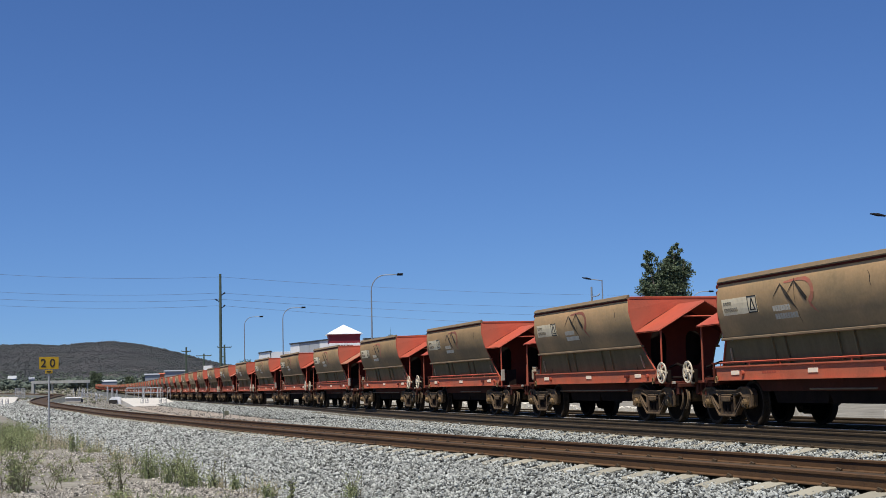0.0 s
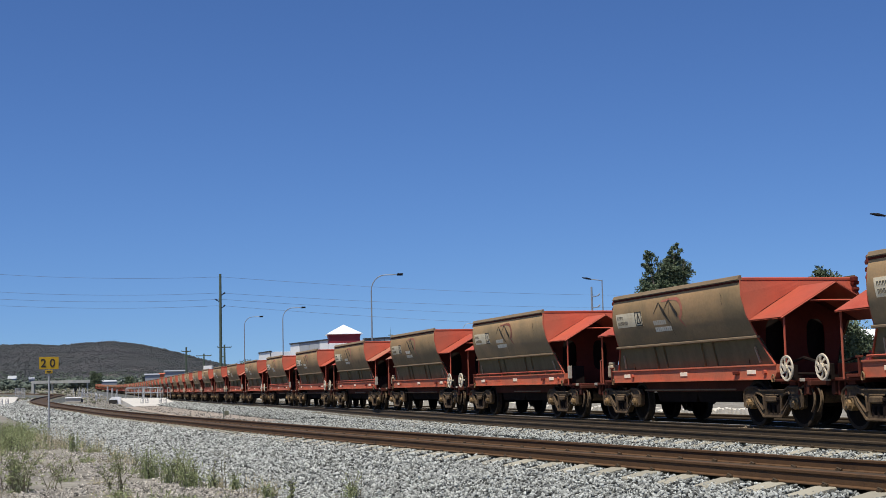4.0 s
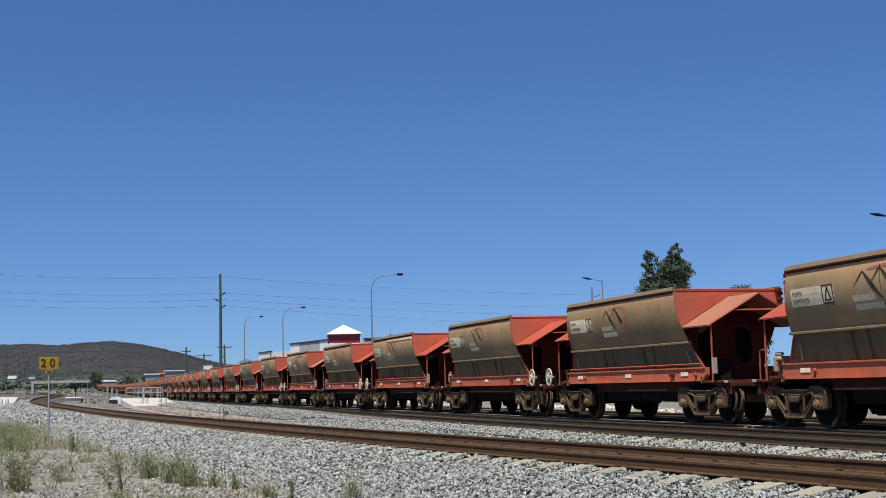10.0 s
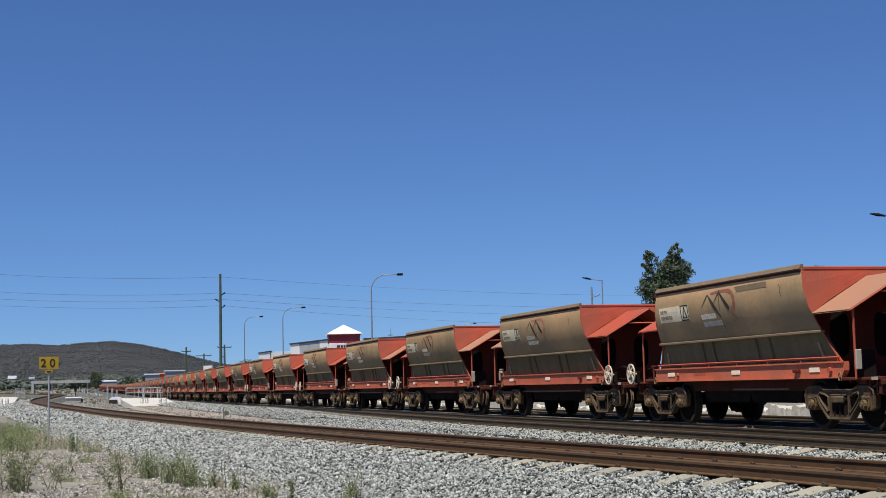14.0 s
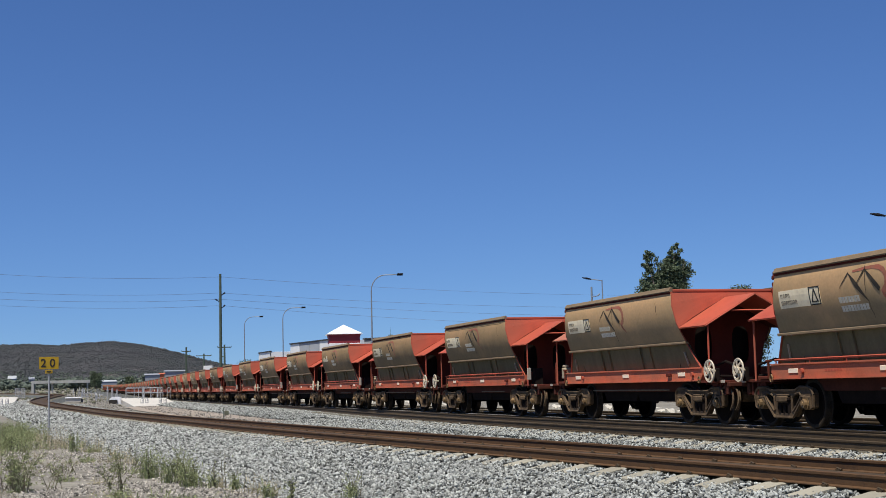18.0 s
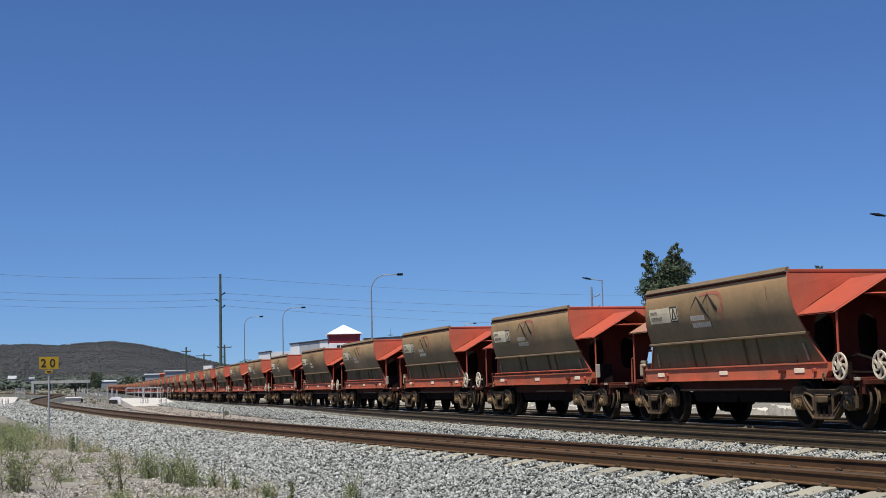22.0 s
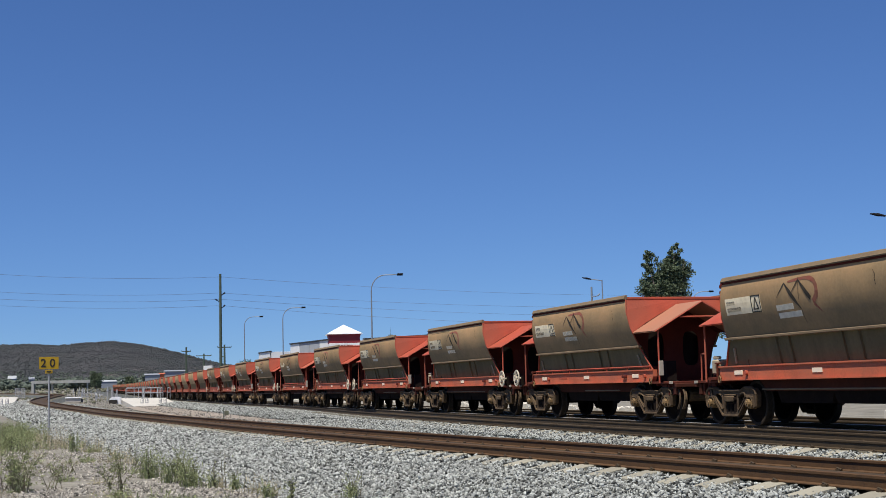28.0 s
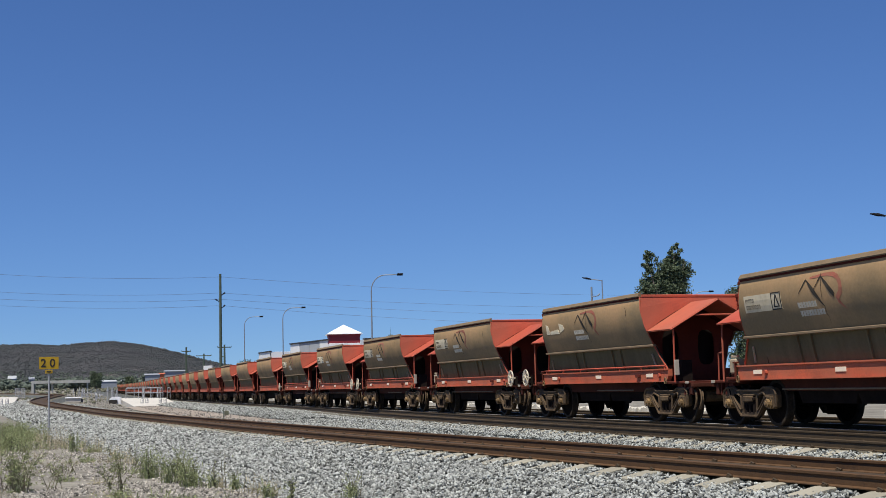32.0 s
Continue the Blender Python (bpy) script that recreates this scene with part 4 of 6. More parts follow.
part("faded_patch", side_patch(bmesh.new(), [(-0.6, 2.80), (-1.9, 2.81), (-1.95, 2.70), (-0.7, 2.69)], 1, 0.004, 5, 1), M_RIM, TRAIN[1], "pale faded patch")
for n, a, b in ((7, 2.9, -2.9), (18, 2.7, 0.5)):
    line = [(a + (b - a) * k / 12, 2.815 + 0.004 * math.sin(2.1 * k)) for k in range(13)]
    part("crease", ribbon(bmesh.new(), line, [0.006 + 0.012 * abs(math.sin(1.3 * k)) for k in range(13)], 1, 0.004), M_SIDELOW, TRAIN[n], "dark dented crease in the side")

for n in (-14, -13, -9, -1, 4, 13, 16, 22):
    for o in [c for c in TRAIN[n].children if c.name.split(".")[0] == "caption_bar"]:
        bpy.data.objects.remove(o)
    for a, b, z in ((1.00, 0.36, 2.315), (0.98, 0.12, 2.165)):
        part("caption_plate", side_patch(bmesh.new(), [(a, z), (b, z + 0.008), (b, z - 0.10), (a, z - 0.105)], 1, 0.0045, 4, 1), M_CAPTION, TRAIN[n], "pale patch over the painted caption")

for n, label in ((9, "dust-browned red hopper wagon with a torn lettering plate"), (21, "dust-browned red hopper wagon with remains of a lettering plate"), (-1, "dust-browned red hopper wagon with a pale tan strip"), (1, "dust-browned red hopper wagon with a faded patch"), (7, "dust-browned red hopper wagon with a long dark crease"), (18, "dust-browned red hopper wagon with a dented side")):
    TRAIN[n]["label"] = label

# everything over the ledge of the hopper bodies comes down a trifle to fit the camera's view
for me in {o.data for w in TRAIN.values() for o in w.children_recursive if o.type == "MESH"}:
    co = np.empty(len(me.vertices) * 3)
    me.vertices.foreach_get("co", co)
    z = co[2::3]
    if z.max() > 1.79:
        co[2::3] = np.where(z > 1.785, 1.785 + (z - 1.785) * 0.975, z)
        me.vertices.foreach_set("co", co)
        me.update()

# wagons past a fixed point: (seconds, wagons)
PASSED = [(0, -0.617), (3, 2.755), (6, 6.13), (9, 9.497), (12, 12.869), (14, 15.113), (17, 18.475), (20, 21.830), (21.5, 23.50), (23, 25.145), (24, 26.223), (25, 27.262), (28, 30.383), (30, 32.43), (32, 34.455)]


def gone(t):
    """Wagons that have passed by t seconds, a smooth curve through PASSED."""
    ts = [a for a, _ in PASSED]
    vs = [b for _, b in PASSED]
    i = min(max(int(np.searchsorted(ts, t, side="right")) - 1, 0), len(ts) - 2)

    def slope(k):
        a, b = max(k - 1, 0), min(k + 1, len(ts) - 1)
        return (vs[b] - vs[a]) / (ts[b] - ts[a])

    h = ts[i + 1] - ts[i]
    f = (t - ts[i]) / h
    return (2 * f**3 - 3 * f**2 + 1) * vs[i] + (f**3 - 2 * f**2 + f) * h * slope(i) + (-2 * f**3 + 3 * f**2) * vs[i + 1] + (f**3 - f**2) * h * slope(i + 1)


def along(n, t):
    # close-coupled pairs: every other wagon stands a little nearer to its mate
    return PITCH * (n - gone(t) + 13.9865) - (0.15 if n % 2 == 0 else 0.0)


def wagon_pose(u):
    a, b = spot(u - HALF_D, 0.0), spot(u + HALF_D, 0.0)
    d = Vector(b - a)
    q = Matrix((d.normalized(), Vector((0, 0, 1)).cross(d).normalized(), d.cross(Vector((0, 0, 1)).cross(d)).normalized())).transposed().to_4x4()
    return Matrix.Translation(Vector((a + b) / 2)) @ q


def motions():
    ts = [k * 0.8 for k in range(41)]
    for n, w in TRAIN.items():
        walk(w, [(t, wagon_pose(along(n, t))) for t in ts])
    # the wheels roll: every front and every rear wheelset turns alike
    spin = {}
    for w in TRAIN.values():
        for o in w.children_recursive:
            kind = o.name.split(".")[0]
            if kind not in ("front_wheelset", "rear_wheelset"):
                continue
            if kind not in spin:
                x = o.location.x
                base = gone(0)
                walk(o, [(k / 30, pose(x, 0, R, 0, -math.degrees((gone(k / 30) - base) * PITCH / R), 0)) for k in range(961)])
                spin[kind] = o
            else:
                src = spin[kind].animation_data
                o.rotation_mode = "QUATERNION"
                o.animation_data_create().action = src.action
                o.animation_data.action_slot = src.action_slot


# ---- distance: hills, woods, bridge ----
M_HILL = material("bush_covered_hill", [(0.036, 0.043, 0.040), (0.048, 0.049, 0.049), (0.060, 0.057, 0.060)], 0.95, scale=0.011, fine=0.09, bump=0.0)


def open_slopes(m, colour):
    """Bare tan clearings on the lower slopes."""
    n, l = m.node_tree.nodes, m.node_tree.links
    b = n["Principled BSDF"]
    src = b.inputs["Base Color"].links[0].from_socket
    co, sep = n.new("ShaderNodeTexCoord"), n.new("ShaderNodeSeparateXYZ")
    tx, gate, low, both, mix = n.new("ShaderNodeTexNoise"), n.new("ShaderNodeMapRange"), n.new("ShaderNodeMapRange"), n.new("ShaderNodeMath"), n.new("ShaderNodeMix")
    tx.inputs["Scale"].default_value, tx.inputs["Detail"].default_value = 0.022, 6
    gate.inputs["From Min"].default_value, gate.inputs["From Max"].default_value = 0.52, 0.62
    low.inputs["From Min"].default_value, low.inputs["From Max"].default_value = 42.0, 18.0
    both.operation = "MULTIPLY"
    mix.data_type = "RGBA"
    mix.inputs["B"].default_value = (*colour, 1)
    l.new(co.outputs["Object"], tx.inputs["Vector"])
    l.new(co.outputs["Object"], sep.inputs[0])
    l.new(sep.outputs["Z"], low.inputs["Value"])
    l.new(tx.outputs["Fac"], gate.inputs["Value"])
    l.new(gate.outputs["Result"], both.inputs[0])
    l.new(low.outputs["Result"], both.inputs[1])
    l.new(both.outputs[0], mix.inputs["Factor"])
    l.new(src, mix.inputs["A"])
    l.new(mix.outputs["Result"], b.inputs["Base Color"])


open_slopes(M_HILL, (0.165, 0.130, 0.116))
M_WOODS = material("far_tree_leaves", [(0.060, 0.080, 0.064), (0.105, 0.122, 0.094)], 0.9, scale=0.3, fine=3, bump=0, by_island=0.3)
# Greyed and blued: distance haze is put into the leaf colour.
M_BUSH = material("dark_bush_leaves", [(0.055, 0.068, 0.067), (0.086, 0.082, 0.088)], 0.9, scale=0.006, fine=0.05, bump=0, by_island=0.18)
M_LEAF = material("eucalypt_leaves", [(0.058, 0.082, 0.043), (0.116, 0.146, 0.081)], 0.7, scale=1.5, fine=12, bump=0, by_island=0.5)
M_BARK = material("grey_bark", [(0.12, 0.10, 0.08), (0.2, 0.17, 0.14)], 0.9, scale=4, fine=30, bump=0.5)
M_WOOD = material("weathered_pole_wood", [(0.051, 0.072, 0.053), (0.084, 0.108, 0.077)], 0.9, scale=3, fine=40, bump=0.3)
M_GALV = material("galvanised_steel", [(0.21, 0.225, 0.245), (0.30, 0.32, 0.345)], 0.5, metal=0.4, scale=4, fine=30, bump=0.05)
M_DARKLAMP = material("dark_lamp_housing", [(0.010, 0.011, 0.014), (0.017, 0.018, 0.021)], 0.8, scale=4, fine=30, bump=0, spec=0.08)
M_WIRE = material("aluminium_wire", [(0.090, 0.125, 0.190), (0.140, 0.180, 0.250)], 0.6, scale=1, fine=5, bump=0)
M_SHEDW = material("white_wall_panel", [(0.66, 0.66, 0.65), (0.76, 0.76, 0.75)], 0.7, scale=0.5, fine=6, bump=0.05, by_object=0.05)
M_SHEDG = material("grey_wall_panel", [(0.33, 0.345, 0.36), (0.40, 0.415, 0.43)], 0.7, scale=0.5, fine=6, bump=0.05, by_object=0.05)
M_ROOFW = material("white_metal_roof", [(0.78, 0.78, 0.78), (0.84, 0.84, 0.84)], 0.5, scale=1, fine=8, bump=0.05)
M_MAROON = material("maroon_cladding", [(0.22, 0.025, 0.035), (0.27, 0.035, 0.045)], 0.6, scale=1, fine=8, bump=0.05)
M_DKGREY = material("dark_grey_trim", [(0.03, 0.032, 0.036), (0.05, 0.052, 0.056)], 0.6, scale=1, fine=8, bump=0.05)
M_YELLOW = material("yellow_sign_face", [(0.43, 0.27, 0.014), (0.36, 0.23, 0.018)], 0.5, scale=6, fine=30, bump=0)
M_WEED = material("green_weed", [(0.15, 0.185, 0.075), (0.28, 0.30, 0.15)], 0.8, scale=3, fine=20, bump=0, by_island=0.35)
M_DRY = material("dry_grass", [(0.27, 0.235, 0.14), (0.42, 0.37, 0.24)], 0.9, scale=3, fine=20, bump=0, by_island=0.35)

M_GRAVEL = material("mixed_gravel", [(0.19, 0.175, 0.15), (0.31, 0.29, 0.255)], 0.9, scale=6, fine=40, bump=0.3, by_island=0.7)
M_SPILL = material("tan_ore_lump", [(0.16, 0.120, 0.080), (0.28, 0.215, 0.150)], 0.9, scale=9, fine=40, bump=0.3, by_island=0.5)
M_PALESTONE = material("whitish_stone", [(0.34, 0.31, 0.26), (0.52, 0.48, 0.41)], 0.9, scale=6, fine=40, bump=0.3, by_island=0.35)
M_STEM = material("dark_woody_stem", [(0.085, 0.08, 0.05), (0.17, 0.145, 0.095)], 0.9, scale=6, fine=40, bump=0, by_island=0.3)
M_SCRUB = material("dry_scrub_leaves", [(0.10, 0.105, 0.07), (0.18, 0.175, 0.12)], 0.9, scale=2, fine=20, bump=0, by_island=0.4)
OCT_V = [(1.08, 0.1, 0), (-1.0, 0.1, 0.1), (0.1, 0.8, -0.1), (0, -0.85, 0.1), (0.15, 0, 0.6), (-0.1, 0.1, -0.6)]
OCT_F = [(0, 2, 4), (2, 1, 4), (1, 3, 4), (3, 0, 4), (2, 0, 5), (1, 2, 5), (3, 1, 5), (0, 3, 5)]

RIDGE = [(-60, 40), (-40, 75), (-30, 92), (-24, 88), (-17.8, 90), (-16.6, 91), (-15.6, 87), (-14.4, 90), (-13.4, 91), (-12.6, 87), (-11.6, 79), (-11.0, 72), (-10.2, 62), (-9.2, 50), (-8, 41), (-6, 34), (0, 26), (12, 20), (30, 24), (60, 20)]
ROWS = [(1500, 0.0), (1600, 0.04), (1750, 0.14), (1900, 0.30), (2050, 0.50), (2200, 0.70), (2350, 0.88), (2500, 1.0), (2700, 0.96), (3000, 0.7), (3500, 0.3), (4200, 0.0)]
angles = np.concatenate([np.arange(-60, -20, 1.0), np.arange(-20, -4, 0.12), np.arange(-4, 61, 1.5)])


def hill_z(a, d):
    f = float(np.interp(d, [r[0] for r in ROWS], [r[1] for r in ROWS]))
    h = float(np.interp(a, [r[0] for r in RIDGE], [r[1] for r in RIDGE]))
    x, y = d * math.sin(radians(a)), d * math.cos(radians(a))
    spur = noise.noise((x / 260, y / 260, 0.0)) * 16 + noise.noise((x / 90, y / 90, 4.0)) * 5
    return f * h + spur * f * (1.0 - 0.8 * max(0, 1 - abs(d - 2500) / 250)) - (3.0 if f < 0.01 else 0) - 1.0


hv, hf = [], []
depths = list(range(1500, 2600, 20)) + [2600, 2700, 2850, 3000, 3500, 4200]
for d in depths:
    for a in angles:
        hv.append((d * math.sin(radians(a)), d * math.cos(radians(a)), hill_z(a, d)))
ka = len(angles)
for i in range(len(depths) - 1):
    for j in range(ka - 1):
        hf.append((i * ka + j, i * ka + j + 1, (i + 1) * ka + j + 1, (i + 1) * ka + j))
hill = tagged(mesh_object("backdrop_hill", hv, hf, M_HILL, True), "long wooded hill range on the horizon", "hill", kind="structure")


ICO_V = [(0, 0, 1), (0.894, 0, 0.447), (0.276, 0.851, 0.447), (-0.724, 0.526, 0.447), (-0.724, -0.526, 0.447), (0.276, -0.851, 0.447), (0.724, 0.526, -0.447), (-0.276, 0.851, -0.447), (-0.894, 0, -0.447), (-0.276, -0.851, -0.447), (0.724, -0.526, -0.447), (0, 0, -1)]
ICO_F = [(0, 1, 2), (0, 2, 3), (0, 3, 4), (0, 4, 5), (0, 5, 1), (1, 6, 2), (2, 7, 3), (3, 8, 4), (4, 9, 5), (5, 10, 1), (2, 6, 7), (3, 7, 8), (4, 8, 9), (5, 9, 10), (1, 10, 6), (6, 11, 7), (7, 11, 8), (8, 11, 9), (9, 11, 10), (10, 11, 6)]


def scatter(name, centres, sizes, base_v, base_f, mat, squash=(1, 1, 1), jitter=0.25, seed=1):
    """Many small irregular bodies in one mesh."""
    rng = np.random.default_rng(seed)
    bv = np.array(base_v, float)
    n, k = len(centres), len(bv)
    v = bv[None] * (1 + rng.normal(0, jitter, (n, k, 1))) * np.array(squash)
    q = rng.normal(size=(n, 3, 3))
    q, _ = np.linalg.qr(q)
    if squash == (1, 1, 1):
        v = np.einsum("nij,nkj->nki", q, v)
    else:
        a = rng.uniform(0, 2 * np.pi, n)
        r = np.zeros((n, 3, 3))
        r[:, 0, 0], r[:, 0, 1], r[:, 1, 0], r[:, 1, 1], r[:, 2, 2] = np.cos(a), -np.sin(a), np.sin(a), np.cos(a), 1
        tilt = rng.normal(0, 0.5, n)
        t = np.zeros((n, 3, 3))
        t[:, 0, 0], t[:, 1, 1], t[:, 1, 2], t[:, 2, 1], t[:, 2, 2] = 1, np.cos(tilt), -np.sin(tilt), np.sin(tilt), np.cos(tilt)
        v = np.einsum("nij,njl,nkl->nki", r, t, v)
    v = v * np.asarray(sizes)[:, None, None] + np.asarray(centres)[:, None, :]
    f = np.array(base_f)[None] + (np.arange(n) * k)[:, None, None]
    me = bpy.data.meshes.new(name)
    v, f = v.reshape(-1, 3), f.reshape(-1, f.shape[-1])
    me.vertices.add(len(v))
    me.vertices.foreach_set("co", v.ravel())
    me.loops.add(f.size)
    me.loops.foreach_set("vertex_index", f.ravel().astype(np.int32))
    me.polygons.add(len(f))
    me.polygons.foreach_set("loop_start", np.arange(0, f.size, f.shape[1], dtype=np.int32))
    me.update(calc_edges=True)
    me.validate()
    me.materials.append(mat)
    return new(name, me)


rng = np.random.default_rng(5)
cs, sz = [], []
for k in range(90000):
    a = rng.uniform(-20.5, -5.0)
    d = rng.uniform(1620, 2520) if k % 5 else rng.uniform(2440, 2540)
    if k % 5 and noise.noise((a * 9.0, d / 110, 7.0)) + rng.normal(0, 0.6) < -1.0:
        continue
    if d < 1930 and noise.noise((a * 5.0, d / 60, 9.0)) + rng.normal(0, 0.12) > 0.12:
        continue
    s = rng.uniform(0.6, 1.5)
    cs.append((d * math.sin(radians(a)), d * math.cos(radians(a)), hill_z(a, d) + s * 0.2))
    sz.append(s)
tagged(scatter("hill_bush", cs, sz, OCT_V, OCT_F, M_BUSH, (1, 1, 0.4), 0.3, 2), "dark scrubby trees covering the hillside", "woods", kind="stuff")
cs, sz = [], []
for k in range(2600):
    a, d = rng.uniform(-20.5, -5.0), rng.uniform(2440, 2530)
    if noise.noise((a * 3.0, 0.0, 11.0)) + rng.normal(0, 0.3) < 0.0:
        continue
    s = rng.uniform(0.8, 2.4)
    cs.append((d * math.sin(radians(a)), d * math.cos(radians(a)), hill_z(a, d) + s * 0.5))
    sz.append(s)
tagged(scatter("ridge_trees", cs, sz, OCT_V, OCT_F, M_BUSH, (1, 1, 0.9), 0.3, 12), "dark trees along the crest of the hill", "woods", kind="stuff")
cs, sz = [], []
for k in range(9000):
    a, d = rng.uniform(-20.5, -5.0), 1560 + 420 * rng.random() ** 1.5
    if noise.noise((a * 2.2, d / 70, 3.0)) + rng.normal(0, 0.2) < -0.08:
        continue
    s = rng.uniform(0.9, 2.3)
    cs.append((d * math.sin(radians(a)), d * math.cos(radians(a)), hill_z(a, d) + s * 0.4))
    sz.append(s)
tagged(scatter("hill_foot_woods", cs, sz, OCT_V, OCT_F, M_WOODS, (1, 1, 0.8), 0.3, 8), "grey-green trees on the lower slopes of the hill", "woods", kind="stuff")
cs, sz = [], []
for k in range(520):
    a, d = rng.uniform(-21, -3.5), rng.uniform(1000, 1620)
    if noise.noise((a * 0.9, d / 120, 2.0)) < -0.12:
        continue
    top = rng.uniform(3, 9) + 9 * max(0, (d - 1350) / 270)
    for q in range(26):
        s = rng.uniform(0.7, 2.0)
        cs.append((d * math.sin(radians(a)) + rng.normal(0, 3.6), d * math.cos(radians(a)) + rng.normal(0, 3.0), 5.0 + top * (0.35 + 0.65 * rng.random())))
        sz.append(s)
tagged(scatter("far_woods", cs, sz, ICO_V, ICO_F, M_WOODS, (1, 1, 0.8), 0.35, 3), "belt of dark green trees below the hill", "woods", kind="stuff")
cs, sz = [], []
for k in range(420):
    a, d = rng.uniform(-21, -12.2), rng.uniform(640, 980)
    s = rng.uniform(0.3, 0.9)
    cs.append((d * math.sin(radians(a)), d * math.cos(radians(a)), float(rise(d - 25)) - 0.3 + s * 0.4))
    sz.append(s)
tagged(scatter("far_scrub", cs, sz, ICO_V, ICO_F, M_SCRUB, (1, 1, 0.7), 0.3, 4), "low grey-green scrub on the far flats", "scrub", kind="stuff")


LEAF_V = [(-0.5, 0, 0), (0, -0.28, 0.06), (0.5, 0, 0), (0, 0.28, 0.06)]
LEAF_F = [(0, 1, 2, 3)]


def tree(x, y, z0, top, lobes, seed, leaves, label, leaf_size=0.22):
    """A tapered trunk with limbs and a crown of many small leaves; lobes are (dx, dy, z, rx, rz)."""
    t = thing("tree", label, "tree", "roadside trees", pose(x, y, z0))
    r = np.random.default_rng(seed)
    bm = bmesh.new()
    crown_low = min(l[2] - l[4] for l in lobes) - z0
    prev = Vector((0, 0, -0.1))
    rad = 0.03 * top
    for k in range(5):
        nxt = Vector((r.normal(0, 0.12), r.normal(0, 0.12), (k + 1) / 5 * (crown_low + 0.8)))
        rod(bm, prev, nxt, rad, 8, rad * 0.85)
        prev, rad = nxt, rad * 0.85
    for dx, dy, z, rx, rz in lobes:
        for q in range(3):
            tip = Vector((dx + r.normal(0, rx * 0.4), dy + r.normal(0, rx * 0.4), z - z0 + r.normal(0, rz * 0.4)))
            mid = (prev + tip) / 2 + Vector((r.normal(0, 0.2), r.normal(0, 0.2), 0.2))
            rod(bm, prev, mid, rad * 0.6, 6, rad * 0.4)
            rod(bm, mid, tip, rad * 0.4, 5, rad * 0.12)
    part("trunk", bm, M_BARK, t, "grey branching trunk")
    cs, sz = [], []
    vol = sum(l[3] ** 2 * l[4] for l in lobes)
    for dx, dy, z, rx, rz in lobes:
        tufts = max(6, int(60 * rx * rx * rz / vol * len(lobes)))
        for q in range(tufts):
            v = r.normal(size=3)
            v = v / np.linalg.norm(v) * r.uniform(0.35, 1.12)
            c = np.array([dx + v[0] * rx, dy + v[1] * rx, z - z0 + v[2] * rz])
            n = max(8, int(leaves * (rx * rx * rz / vol) / tufts))
            spread = r.uniform(0.14, 0.34) * min(rx, 1.6)
            cs.append(c + np.clip(r.normal(0, 1, (n, 3)), -1.5, 1.5) * np.array([spread, spread, spread * 0.75]))
            sz.append(r.uniform(0.6, 1.3, n) * leaf_size)
    ob = scatter("crown", np.concatenate(cs), np.concatenate(sz), LEAF_V, LEAF_F, M_LEAF, (1, 1, 1), 0.15, seed + 50)
    ob.parent = t
    ob["label"] = "dark green leafy crown with gaps"
    return t


tree(15.15, 94.0, -0.5, 10.3, [(-1.15, 0, 8.7, 0.5, 1.0), (-0.95, 0, 7.0, 0.85, 1.0), (0.65, 0, 9.72, 0.38, 0.72), (0.25, 0, 9.1, 0.4, 0.8), (0.75, 0, 8.7, 0.6, 0.7), (0.55, 0.1, 8.2, 0.75, 0.9), (1.25, 0, 8.0, 0.55, 0.6), (0.7, 0, 6.8, 0.7, 0.8), (0.2, 0.1, 7.0, 1.0, 1.1), (-0.1, 0, 8.0, 0.7, 0.8), (0, 0, 5.6, 1.2, 1.1), (0.1, 0, 4.2, 1.1, 1.0)], 11, 46000, "tall bushy gum tree beside the road, leaning in the wind", 0.155)
tree(23.6, 110.5, -0.5, 8.9, [(0.0, 0, 7.4, 1.1, 1.1), (0.5, 0.3, 5.8, 1.5, 1.4), (-0.7, 0, 5.2, 1.2, 1.3), (1.0, 0, 4.0, 1.2, 1.1), (0.4, 0, 2.6, 1.4, 1.2)], 12, 15000, "green roadside tree half hidden by the train", 0.19)
tree(29.2, 106.0, -0.5, 9.4, [(-0.2, 0, 8.0, 1.0, 1.1), (0.5, 0, 7.3, 1.2, 1.2), (-0.6, 0.2, 6.7, 1.1, 1.1), (0.2, 0.2, 5.6, 1.3, 1.2)], 13, 11000, "pale-leaved gum tree seen between the wagons", 0.26)
tree(32.0, 109.0, -0.5, 5.6, [(-0.4, 0, 4.2, 1.0, 0.9), (0.4, 0, 3.3, 1.1, 1.0), (-0.3, 0.2, 2.3, 1.2, 1.1)], 19, 7000, "low bright green roadside tree", 0.26)
tree(36.5, 128.0, -0.5, 7.0, [(0, 0, 5.5, 1.8, 1.3), (1.2, 0, 4.2, 1.8, 1.4), (-1.0, 0, 3.2, 1.6, 1.5)], 14, 2400, "low green roadside tree", 0.28)
tree(-45.6, 327.0, 0.5, 8.2, [(-1.4, 0, 7.0, 1.6, 1.1), (1.0, 0, 7.2, 1.5, 1.0), (0, 0, 5.5, 2.2, 1.5)], 15, 5000, "dark distant tree behind the train", 0.26)
tree(-200.0, 795.0, 3.4, 13.9, [(-1.6, 0, 11.6, 2.6, 2.2), (1.6, 0, 11.0, 2.4, 2.2), (0, 0, 8.0, 3.8, 2.6)], 17, 2600, "dark green tree behind the line", 0.8)
tree(-181.0, 795.0, 3.4, 10.8, [(0, 0, 9.3, 2.4, 1.5), (0.8, 0, 7.2, 2.8, 1.8)], 18, 1400, "low dark green tree behind the line", 0.8)


